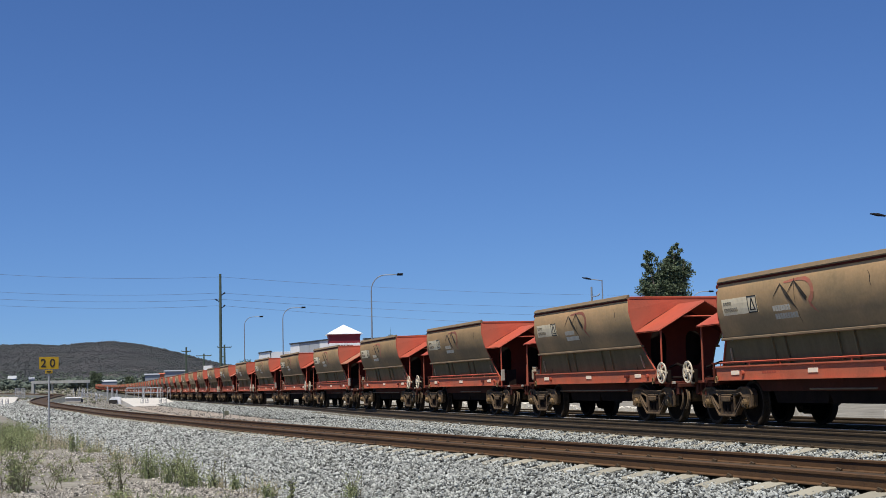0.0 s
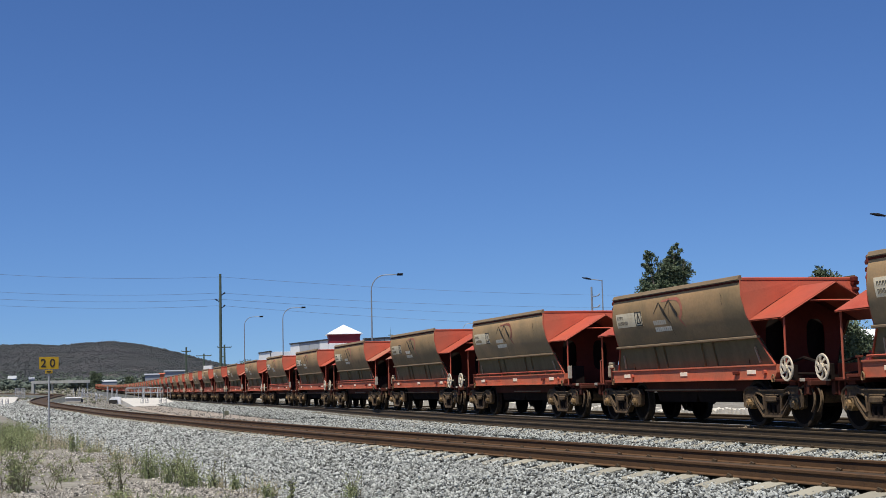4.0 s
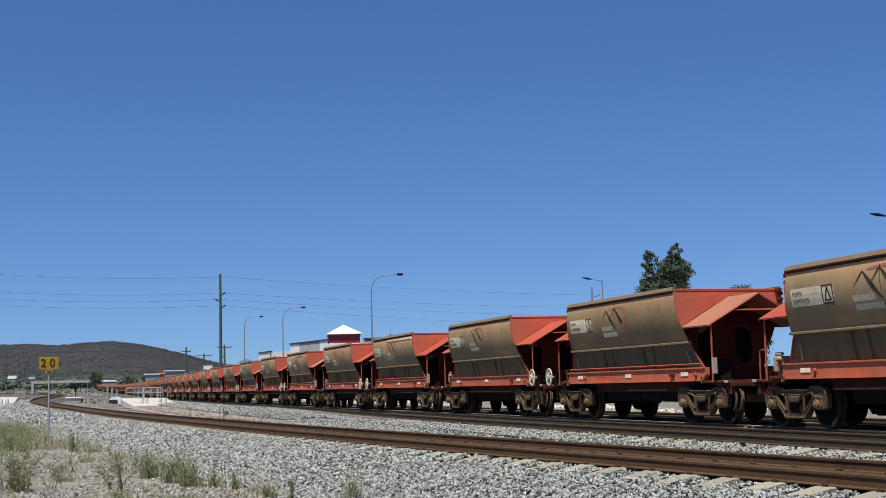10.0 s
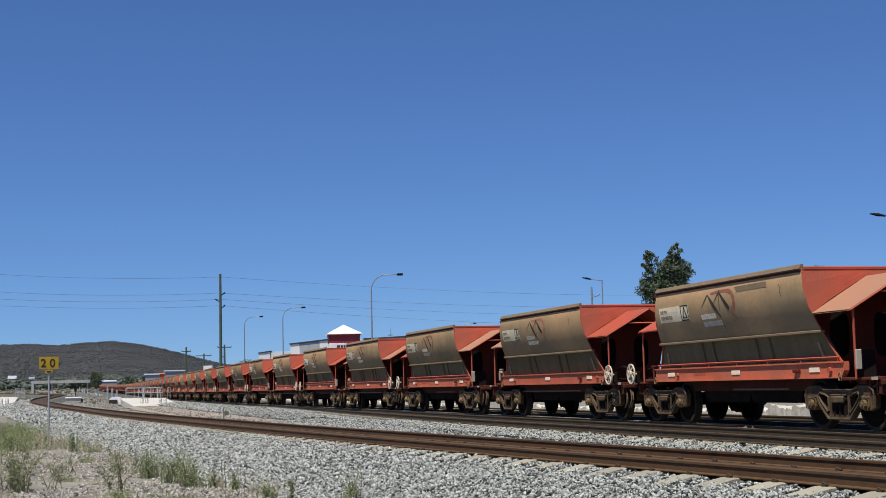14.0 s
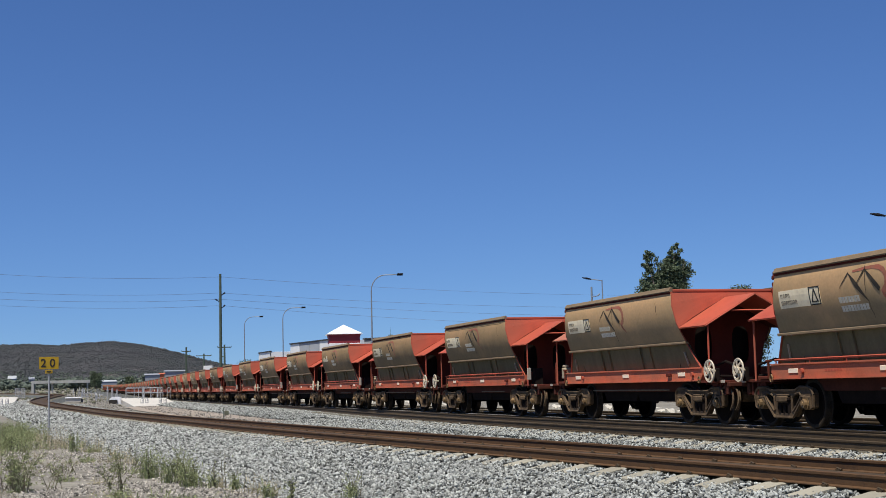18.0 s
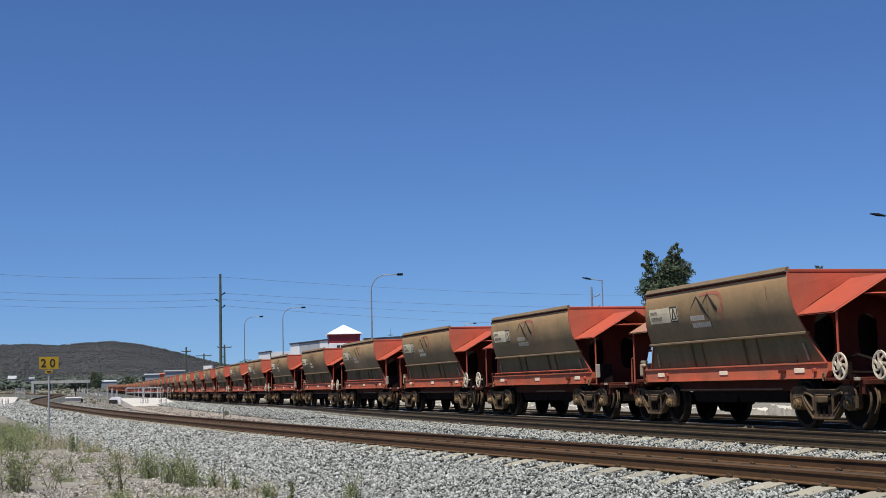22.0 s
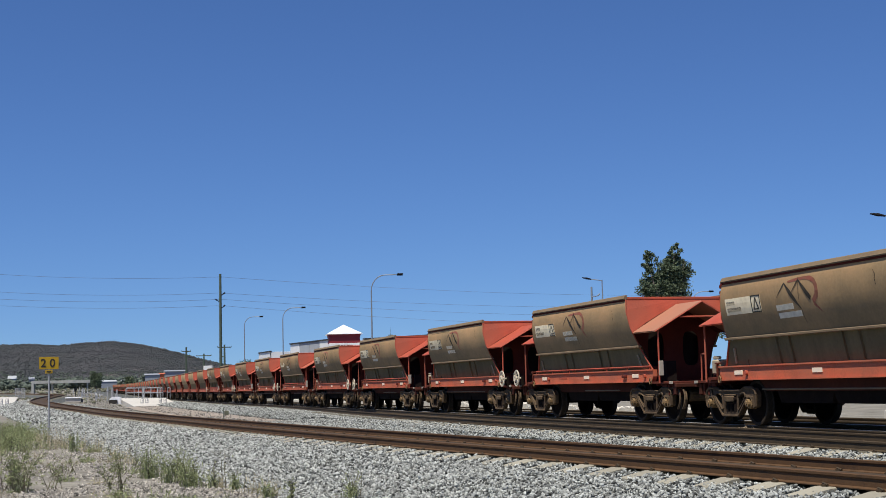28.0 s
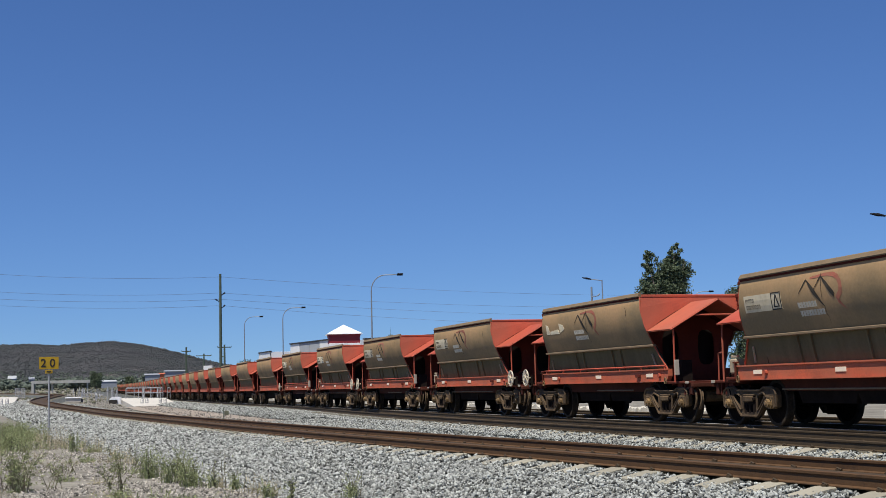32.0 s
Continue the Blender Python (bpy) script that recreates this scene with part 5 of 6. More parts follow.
# ---- road bridge ----
M_BRIDGE = material("weathered_bridge_concrete", [(0.30, 0.30, 0.275), (0.42, 0.415, 0.385)], 0.9, scale=0.4, fine=5, bump=0.1)


def overbridge():
    b = thing("road_bridge", "low pale concrete road bridge across the railway", "bridge", m=pose(-176.5, 640.0, 2.2, 0, 0, 14))
    part("deck", box(bmesh.new(), -13.4, 12.4, -5, 5, 4.1, 4.8, 0.05), M_BRIDGE, b, "pale grey concrete deck")
    for y in (-5.0, 4.85):
        part("parapet", box(bmesh.new(), -13.4, 12.4, y, y + 0.15, 4.8, 5.4, 0.02), M_BRIDGE, b)
    part("pier", box(bmesh.new(), 11.0, 11.6, -4, 4, -2, 4.1, 0.05), M_BRIDGE, b)
    part("pier", box(bmesh.new(), -4.6, -4.0, -4, 4, -2, 4.1, 0.05), M_BRIDGE, b)
    part("abutment", box(bmesh.new(), -13.3, -12.2, -5, 5, -2, 4.1, 0.05), M_BRIDGE, b, "pale concrete abutment")


overbridge()


# ---- buildings ----
def long_shed(name, a, b, z0, top, depth, bays, mats, label):
    """A flat-fronted shed whose front runs from a to b; each wall panel is a part."""
    ax, ay = a
    bx, by = b
    ln = math.hypot(bx - ax, by - ay)
    ang = math.degrees(math.atan2(by - ay, bx - ax))
    sh = thing(name, label, "building", m=pose(ax, ay, z0, 0, 0, ang))
    for k in range(bays):
        x0, x1 = ln * k / bays + 0.10, ln * (k + 1) / bays - 0.10
        part("wall_panel", box(bmesh.new(), x0, x1, 0, 0.118, 0, top - 0.01, 0.01), mats[k % len(mats)], sh)
    part("backing", box(bmesh.new(), 0.0, ln, 0.12, 0.24, 0, top - 0.02), M_DKGREY, sh)
    part("parapet_cap", box(bmesh.new(), -0.1, ln + 0.1, -0.16, 0.4, top, top + 0.22, 0.03), M_DKGREY, sh)
    part("side_wall", box(bmesh.new(), -0.02, 0.22, 0.26, depth, 0, top, 0.02), mats[0], sh)
    part("side_wall", box(bmesh.new(), ln - 0.22, ln + 0.02, 0.26, depth, 0, top, 0.02), mats[-1], sh)
    part("rear_wall", box(bmesh.new(), 0.25, ln - 0.25, depth - 0.25, depth, 0, top - 0.2), mats[0], sh)
    part("roof", box(bmesh.new(), 0.23, ln - 0.23, 0.41, depth - 0.26, top - 0.35, top - 0.15), M_ROOFW, sh)
    part("cap_side", box(bmesh.new(), -0.1, 0.3, 0.41, depth, top, top + 0.28), M_DKGREY, sh)
    return sh


long_shed("warehouse", (-27.9, 250.0), (-19.2, 231.0), -0.3, 9.3, 30, 4, [M_SHEDW, M_SHEDG, M_SHEDG, M_SHEDW], "long flat-roofed warehouse with white and grey wall panels")
long_shed("warehouse", (-40.6, 302.0), (-36.6, 290.0), 0.0, 8.9, 18, 3, [M_SHEDW], "smaller flat-roofed warehouse with white wall panels")
long_shed("warehouse", (-13.0, 222.0), (4.0, 205.0), -0.3, 8.9, 24, 5, [M_SHEDG], "grey warehouse wing with dark roof edge")


def corner_tower():
    t = thing("shop_tower", "maroon shop tower with a white pyramid roof", "building", m=pose(-16.0, 219.0, -0.3, 0, 0, 8))
    part("lower_wall", box(bmesh.new(), -2.35, 2.35, -2.35, 2.35, 0, 7.3, 0.03), M_SHEDG, t, "pale grey lower wall")
    part("sign_band", box(bmesh.new(), -2.42, 2.42, -2.42, 2.42, 7.3, 8.25, 0.03), M_SHEDW, t, "white sign band")
    part("red_band", box(bmesh.new(), -2.40, 2.40, -2.40, 2.40, 8.25, 9.35, 0.03), M_MAROON, t, "maroon band")
    part("fascia", box(bmesh.new(), -2.48, 2.48, -2.48, 2.48, 9.35, 9.75, 0.03), M_MAROON, t)
    for x0, x1 in ((-1.25, -0.75), (-0.65, -0.3), (-0.2, 0.1), (0.3, 0.75), (0.85, 1.3)):
        part("letter_bar", box(bmesh.new(), x0, x1, -2.46, -2.425, 7.55, 7.95), M_DKGREY, t)
    bm = bmesh.new()
    base = [bm.verts.new((x, y, 9.75)) for x, y in ((-2.75, -2.75), (2.75, -2.75), (2.75, 2.75), (-2.75, 2.75))]
    low = [bm.verts.new((v.co.x, v.co.y, 9.65)) for v in base]
    apex = bm.verts.new((0, 0, 11.25))
    for i in range(4):
        bm.faces.new((base[i], base[(i + 1) % 4], apex))
        bm.faces.new((low[i], low[(i + 1) % 4], base[(i + 1) % 4], base[i]))
    bm.faces.new(low)
    part("roof", bm, M_ROOFW, t, "bright white pyramid roof")


corner_tower()


def simple_house(name, x, y, z, w, d, h, turn, wall, roof, label, gable=1.0):
    hs = thing(name, label, "building", m=pose(x, y, z, 0, 0, turn))
    part("wall", box(bmesh.new(), -w / 2, w / 2, -d / 2, d / 2, 0, h, 0.02), wall, hs)
    bm = bmesh.new()
    e = 0.4
    vs = [bm.verts.new(v) for v in ((-w / 2 - e, -d / 2 - e, h), (w / 2 + e, -d / 2 - e, h), (w / 2 + e, d / 2 + e, h), (-w / 2 - e, d / 2 + e, h), (-w / 2 - e, 0, h + gable), (w / 2 + e, 0, h + gable))]
    for f in ((0, 1, 5, 4), (2, 3, 4, 5), (0, 4, 3), (1, 2, 5), (3, 2, 1, 0)):
        bm.faces.new([vs[i] for i in f])
    part("roof", bm, roof, hs)
    return hs


M_FARSHED = material("blue_grey_sheeting", [(0.20, 0.22, 0.25), (0.27, 0.29, 0.32)], 0.7, scale=0.3, fine=4, bump=0)
simple_house("shed", -237.0, 985.0, 4.0, 13.5, 14, 5.6, 14, M_FARSHED, M_SHEDG, "long pale grey shed beyond the line", 1.2)
simple_house("shed", -124.0, 588.0, 1.5, 6.2, 8, 7.0, 12, M_FARSHED, M_FARSHED, "small grey shed behind the train", 0.6)
simple_house("shed", -99.6, 511.0, 1.0, 7.0, 9, 7.6, 12, M_FARSHED, M_FARSHED, "grey metal shed behind the train", 0.5)
simple_house("tank_house", -102.0, 500.0, 1.0, 1.5, 3, 6.7, 12, M_SILL, M_SILL, "small red plant tower", 0.3)
simple_house("house", -352.0, 1130.0, 12.0, 6, 6, 3.0, 10, M_FARSHED, M_SHEDG, "white-roofed house among the trees", 2.5)
simple_house("house", -344.0, 1155.0, 12.0, 4, 5, 2.5, 25, M_FARSHED, M_SHEDG, "small white-roofed house among the trees", 2.0)
simple_house("shop", 41.4, 128.0, -0.5, 12, 10, 4.4, 12, M_MAROON, M_ROOFW, "maroon shop with a white metal roof", 1.3)
part("tank", box(bmesh.new(), -0.9, 0.9, -0.9, 0.9, 0, 6.2, 0.05), M_SHEDW, thing("switch_hut", "small white hut behind the train", "hut", m=pose(-50.5, 296.0, 0.2)))


# ---- poles, lamps and wires ----
def street_lamp(x, y, z0, top, arm, toward, label):
    """A curved-arm street lamp; arm is its reach and toward its direction in degrees."""
    lp = thing("street_lamp", label, "street lamp", "street lamps", pose(x, y, z0, 0, 0, toward))
    h = top - z0
    rise_h = min(1.4, arm * 0.5)
    bm = rod(bmesh.new(), (0, 0, 0), (0, 0, h - rise_h), 0.085, 8, 0.055)
    rod(bm, (0, 0, 0), (0, 0, 0.5), 0.14, 8)
    part("post", bm, M_GALV, lp, "grey galvanised post")
    pts = [(arm * 0.45 * (1 - math.cos(a)), 0, h - rise_h + rise_h * math.sin(a)) for a in np.linspace(0, math.pi / 2, 7)] + [(arm - 0.5, 0, h + 0.03)]
    part("arm", tube(bmesh.new(), pts, 0.045, 6), M_GALV, lp)
    bm = box(bmesh.new(), arm - 0.45, arm + 0.10, -0.14, 0.14, h - 0.02, h + 0.13, 0.05)
    box(bm, arm - 0.45, arm + 0.05, -0.11, 0.11, h - 0.07, h - 0.02, 0.01)
    part("lantern", bm, M_DARKLAMP, lp, "dark lantern head")
    return lp


street_lamp(-6.4, 121.8, -0.4, 10.8, 2.75, 5, "tall grey curved-arm street lamp behind the train")
street_lamp(-19.6, 167.9, -0.2, 10.8, 2.7, 5, "tall grey curved-arm street lamp behind the train")
street_lamp(-28.6, 197.9, 0.0, 11.4, 2.6, 5, "tall grey curved-arm street lamp behind the train")
street_lamp(3.0, 231.0, 0.0, 11.2, 2.2, 5, "distant grey street lamp behind the train")
street_lamp(28.2, 157.3, 0.0, 10.9, 2.4, 8, "distant grey street lamp beyond the road")


def square_lamp(x, y, z0, top, arm, toward, label):
    lp = thing("street_lamp", label, "street lamp", "street lamps", pose(x, y, z0, 0, 0, toward))
    h = top - z0
    part("post", rod(bmesh.new(), (0, 0, 0), (0, 0, h), 0.09, 8, 0.05), M_GALV, lp, "grey galvanised post")
    part("arm", rod(bmesh.new(), (0, 0, h - 0.05), (arm, 0, h + 0.12), 0.04, 6), M_GALV, lp)
    bm = rod(bmesh.new(), (arm - 0.1, 0, h + 0.10), (arm + 0.35, 0, h + 0.20), 0.05, 8, 0.10)
    rod(bm, (arm + 0.35, 0, h + 0.20), (arm + 0.78, 0, h + 0.29), 0.10, 8, 0.04)
    part("lantern", bm, M_DARKLAMP, lp, "dark lantern head")
    return lp


square_lamp(15.1, 132.1, -0.4, 10.65, 1.1, 172, "straight-armed grey street lamp behind the train")
square_lamp(27.15, 81.3, -0.5, 10.25, 1.05, 158, "straight-armed grey street lamp at the road")


def timber_pole(x, y, z0, top, r, arms, label, turn=0):
    tp = thing("power_pole", label, "power pole", "power poles", pose(x, y, z0, 0, 0, turn))
    part("pole", rod(bmesh.new(), (0, 0, -0.3), (0, 0, top - z0), r, 10, r * 0.7), M_WOOD, tp, "dark weathered timber pole")
    for z, x0, x1 in arms:
        bm = rod(bmesh.new(), (x0, -0.1, z - z0), (x1, -0.1, z - z0), 0.4 * r if r > 0.15 else 0.07, 6)
        for q in np.linspace(x0, x1, 3):
            if abs(q) > 0.7:
                rod(bm, (q, -0.1, z - z0), (q, -0.1, z - z0 + 0.3), 0.07, 6)
        part("crossarm", bm, M_WOOD, tp)
    return tp


main_pole = timber_pole(-31.9, 197.4, 0.0, 17.6, 0.24, [], "tall dark timber power pole behind the train")
for dz, s in ((14.8, 1), (13.9, -1), (13.0, 1)):
    bm = rod(bmesh.new(), (0, -0.1, dz - 0.35), (s * 0.55, -0.1, dz), 0.06, 6)
    rod(bm, (s * 0.45, -0.1, dz - 0.05), (s * 0.7, -0.1, dz + 0.12), 0.10, 8)
    part("insulator", bm, M_DARKLAMP, main_pole)
timber_pole(-62.3, 334.2, 0.4, 11.7, 0.3, [(10.7, -1.1, 1.1), (9.6, -0.8, 0.8)], "distant timber power pole with crossarms")
timber_pole(-71.9, 413.8, 0.9, 12.2, 0.3, [(11.6, -2.2, 2.2)], "distant timber power pole with a crossarm")
timber_pole(-51.8, 325.9, 0.4, 11.8, 0.3, [(11.2, -1.6, 1.6), (9.0, -0.6, 0.2)], "distant timber power pole with crossarms")
steel_pole = thing("power_pole", "slim pale steel pole with short side arms", "power pole", "power poles", pose(15.9, 149.2, -0.4))
part("pole", rod(bmesh.new(), (0, 0, -0.3), (0, 0, 11.6), 0.14, 10, 0.10), M_GALV, steel_pole, "pale grey steel pole")
for z in (8.2, 9.3, 10.5):
    bm = rod(bmesh.new(), (0, -0.1, z), (0.75, -0.1, z + 0.12), 0.05, 6)
    rod(bm, (0.6, -0.1, z + 0.1), (0.85, -0.1, z + 0.34), 0.07, 8)
    part("side_arm", bm, M_GALV, steel_pole)
timber_pole(-8.7, 221.0, 8.2, 10.4, 0.03, [(9.2, -0.35, 0.35)], "thin rooftop aerial mast")


def wire(a, b, sag):
    a, b = Vector(a), Vector(b)
    pts = []
    for k in range(25):
        f = k / 24
        q = a.lerp(b, f)
        q.z -= sag * 4 * f * (1 - f)
        pts.append(q)
    ob = part("power_line", tube(bmesh.new(), pts, 0.019, 4), M_WIRE)
    tagged(ob, "thin grey overhead wire strung from the pole", "power line", "overhead wires")


for (za, zl, zr) in ((17.2, 18.7, 17.6), (14.9, 16.2, 15.2), (14.0, 15.2, 13.3), (13.1, 14.3, 10.9)):
    wire((-31.9, 197.4, za), (-72.0, 189.0, zl), 0.7)
    wire((-31.9, 197.4, za), (52.0, 292.0, zr + 1.2), 0.9)


def lattice_tower(x, y, z0, h):
    t = thing("transmission_tower", "faint grey lattice transmission tower below the hill", "transmission tower", m=pose(x, y, z0))
    bm = bmesh.new()
    for sx in (-1, 1):
        for sy in (-1, 1):
            rod(bm, (sx * 3, sy * 3, 0), (sx * 0.6, sy * 0.6, h), 0.13, 4)
    for k in range(6):
        z, w = h * k / 6, 3 - 2.4 * k / 6
        z2, w2 = h * (k + 1) / 6, 3 - 2.4 * (k + 1) / 6
        rod(bm, (-w, -w, z), (w2, -w2, z2), 0.09, 4)
        rod(bm, (w, -w, z), (-w2, -w2, z2), 0.09, 4)
    part("lattice", bm, M_DKGREY, t)
    for k in range(3):
        part("crossarm", rod(bmesh.new(), (-4.5 + k, 0, h * (0.7 + 0.13 * k)), (4.5 - k, 0, h * (0.7 + 0.13 * k)), 0.18, 4), M_DKGREY, t)


lattice_tower(-346, 1149, 6, 24)


# ---- foot crossing: ramps, handrails, boxes beside the line ----
def ground_ramp(near, far, z0, z1, label):
    """A sloping concrete wedge; near and far are pairs of (u, lat)."""
    bm = bmesh.new()
    top = [spot(u, la, z) for (u, la), z in zip((near[0], near[1], far[1], far[0]), (z0, z0, z1, z1))]
    vs = [bm.verts.new(v) for v in top] + [bm.verts.new((v[0], v[1], v[2] - 1.0)) for v in top]
    bm.faces.new(vs[:4])
    for k in range(4):
        bm.faces.new((vs[k], vs[(k + 1) % 4], vs[4 + (k + 1) % 4], vs[4 + k]))
    tagged(part("foot_ramp", bm, M_PAVE), label, "ramp", "foot crossing ramps")


M_PAVE = material("cream_concrete", [(0.40, 0.375, 0.33), (0.54, 0.515, 0.46), (0.33, 0.31, 0.28)], 0.9, scale=0.35, fine=4, bump=0.2)
M_PIPE = material("dull_grey_pipe", [(0.26, 0.265, 0.27), (0.38, 0.385, 0.39)], 0.6, scale=3, fine=20, bump=0)
ground_ramp(((107, 7.4), (114, 2.7)), ((166, 7.7), (150, 2.3)), -0.40, 0.25, "cream concrete foot-crossing ramp between the tracks")
ground_ramp(((100, 18.4), (108, 30.0)), ((166, 20.6), (190, 32.0)), -0.50, -0.12, "pale grey concrete ramp beyond the siding")


def handrail(u, lat, length, turn, z=0.0, h=1.3, tail=0.0, thick=0.045):
    """A tubular frame; tail is how far its end leans down towards the ramp's foot."""
    hr = thing("handrail", "dull grey tubular handrail at the foot crossing", "handrail", "foot crossing handrails", on_line(u, lat, z, turn))
    r = 0.12
    pts = [(0, 0, 0), (0, 0, h - r), (r * 0.3, 0, h - r * 0.3), (r, 0, h), (length - r, 0, h), (length - r * 0.3, 0, h - r * 0.3), (length, 0, h - r), (length, 0, 0)]
    part("top_rail", tube(bmesh.new(), pts, thick, 6), M_PIPE, hr)
    part("mid_rail", rod(bmesh.new(), (0, 0, h * 0.55), (length, 0, h * 0.55), thick * 0.78, 6), M_PIPE, hr)
    for k in range(1, int(length / 1.2) + 1):
        x = length * k / (int(length / 1.2) + 1)
        part("upright", rod(bmesh.new(), (x, 0, 0), (x, 0, h), thick * 0.78, 6), M_PIPE, hr)
    if tail:
        for q in (h, h * 0.5):
            part("sloping_rail", rod(bmesh.new(), (0, 0, q), (0.25, tail, q - 0.75), thick, 6), M_PIPE, hr)
        part("end_post", rod(bmesh.new(), (0.25, tail, -0.3), (0.25, tail, h - 0.75), thick, 6), M_PIPE, hr)
    return hr


for u0, la, ln, tl, z, h in ((160, 4.7, 2.1, 0.0, 0.2, 1.35), (158, 2.75, 1.9, 2.2, 0.2, 1.35), (152, 4.75, 0.7, 2.6, 0.2, 1.35), (150, 2.8, 2.2, 0.0, 0.15, 1.35), (170, 3.2, 3.2, 0.0, 0.2, 1.5), (150, 2.55, 0.36, 0.0, 0.2, 1.3), (150, 1.66, 0.36, 0.0, 0.2, 1.3), (172, 11.1, 1.4, 0.0, -0.5, 0.95), (176, 9.4, 0.9, 0.0, -0.5, 0.95)):
    handrail(u0, la, ln, 90, z, h, tl)
for u0, la, z in ((124, 5.5, -0.25), (124, 6.0, -0.25), (124, 3.6, -0.25), (124, 4.1, -0.25), (118, 19.4, -0.42), (118, 19.95, -0.42)):
    handrail(u0, la, 0.26, 84, z, 0.62, 0.4, 0.03)
for k, la in enumerate((9.1, 8.5, 7.9)):
    post = thing("bollard", "short grey steel post at the foot crossing", "bollard", "foot crossing bollards", on_line(162, la, -0.3))
    part("shaft", rod(bmesh.new(), (0, 0, 0), (0, 0, 1.9 - 0.12 * k), 0.11, 8), M_PIPE, post)
    part("collar", rod(bmesh.new(), (0, 0, 1.3), (0, 0, 1.5), 0.14, 8), M_SHEDG, post)
signal = thing("signal_post", "short dark signal on a post beside the siding", "signal", m=on_line(173, 15.2 - 1.9, -0.45))
part("post", rod(bmesh.new(), (0, 0, 0), (0, 0, 0.9), 0.05, 6), M_DARKLAMP, signal)
part("head", box(bmesh.new(), -0.16, 0.16, -0.17, 0.17, 0.85, 1.35, 0.03), M_DARKLAMP, signal, "dark signal head")
part("hood", rod(bmesh.new(), (-0.16, 0, 1.15), (-0.30, 0, 1.15), 0.1, 8), M_DARKLAMP, signal)
for k in range(16):
    u0 = 150 + 8 * k
    post = thing("marker_post", "short pale post beside the far track", "post", "trackside posts", on_line(u0, 9.5 + 0.3 * k + random.uniform(-1.8, 2.2), -0.5))
    part("shaft", box(bmesh.new(), -0.06, 0.06, -0.06, 0.06, 0, 0.9 + random.uniform(0, 0.7), 0.01), M_PIPE, post)
    part("cap", box(bmesh.new(), -0.16, 0.16, -0.02, 0.05, 0.75, 0.95, 0.005), M_SHEDW, post)
for k in range(2):
    fp = thing("fence_panel", "grey mesh fence panel on posts", "fence", "grey fence panels", on_line(163 + 0.4 * k, 19.6 + 0.75 * k, -0.4, 96))
    for x in (0.0, 0.5):
        part("post", rod(bmesh.new(), (x, 0, 0), (x, 0, 1.45), 0.05, 6), M_PIPE, fp)
    bm = bmesh.new()
    for q in range(9):
        rod(bm, (0.05 * q + 0.05, 0, 0.2), (0.05 * q + 0.05, 0, 1.4), 0.012, 4)
    rod(bm, (0, 0, 0.2), (0.5, 0, 0.2), 0.025, 4)
    rod(bm, (0, 0, 1.4), (0.5, 0, 1.4), 0.025, 4)
    part("mesh", bm, M_PIPE, fp)
cabinet = thing("relay_case", "low white equipment case with a dark end beside the siding", "equipment case", m=on_line(129, 13.2, -0.48, 90))
part("case", box(bmesh.new(), -0.8, 0.8, -0.45, 0.45, 0.0, 0.42, 0.03), M_CONC, cabinet)
part("lid", box(bmesh.new(), -0.86, 0.86, -0.55, 0.55, 0.42, 0.56, 0.03), M_ROOFW, cabinet, "white lid")
part("end_plate", box(bmesh.new(), -1.02, -0.8, -0.4, 0.4, -0.05, 0.36, 0.02), M_DKGREY, cabinet)
culvert = thing("culvert_head", "white concrete pit head with a dark opening", "drain pit", m=on_line(147.5, 8.4, -0.45, 80))
part("head_wall", slab(bmesh.new(), [(-0.7, 0), (0.7, 0), (0.7, 0.55), (0.35, 0.85), (-0.7, 0.85)], -0.3, 0.3, [[(-0.1, 0.1), (0.45, 0.1), (0.4, 0.5), (-0.1, 0.5)]]), M_ROOFW, culvert)
part("pit", box(bmesh.new(), -0.3, 0.6, 0.31, 0.9, 0.0, 0.5, 0.02), M_BLACK, culvert)

# rough clumps and rubble on the far flats
rng = np.random.default_rng(31)
u, la = rng.uniform(86, 330, 1500), rng.uniform(8.2, 13.6, 1500)
la = la + (u > 200) * rng.uniform(0, 5, 1500)
z0 = rng.uniform(0.04, 0.13, 1500)
tagged(scatter("rubble", spot(u, la, -0.5) + np.array([0, 0, 0.05]), z0, OCT_V, OCT_F, M_GRAVEL, (1, 1, 0.8), 0.3, 32), "grey rubble and clods strewn over the far flats", "stones", kind="stuff")
u, la = rng.uniform(125, 360, 420), rng.uniform(7.5, 30.0, 420)
keep = np.abs(la - siding(u)) > 2.5
u, la = u[keep], la[keep]
tagged(scatter("low_scrub", spot(u, la, -0.45), rng.uniform(0.10, 0.26, len(u)), ICO_V, ICO_F, M_SCRUB, (1, 1, 0.8), 0.35, 33), "low dry grey-green tufts on the far flats", "scrub", kind="stuff")

# ---- low wall behind the tracks ----
wv = thing("kerb_wall", "low rough limestone retaining wall behind the tracks", "wall")


def rough_block(length, top, seed):
    """A weathered block: a box in small cells, its faces pushed in and out."""
    bm = box(bmesh.new(), 0.02, length, -0.22, 0.22, -0.7, top)
    bmesh.ops.subdivide_edges(bm, edges=[e for e in bm.edges if abs(e.verts[0].co.x - e.verts[1].co.x) > 0.5], cuts=22, use_grid_fill=True)
    for v in bm.verts:
        if 0.1 < v.co.x < length - 0.1:
            k = noise.noise((v.co.x * 1.6, v.co.y * 3, seed * 7.1)) + 0.8 * noise.noise((v.co.x * 7, v.co.z * 4 + v.co.y * 3, seed * 3.3))
            v.co.z += 0.13 * k if v.co.z > top - 0.01 else 0
            v.co.y += 0.05 * k
    return bm


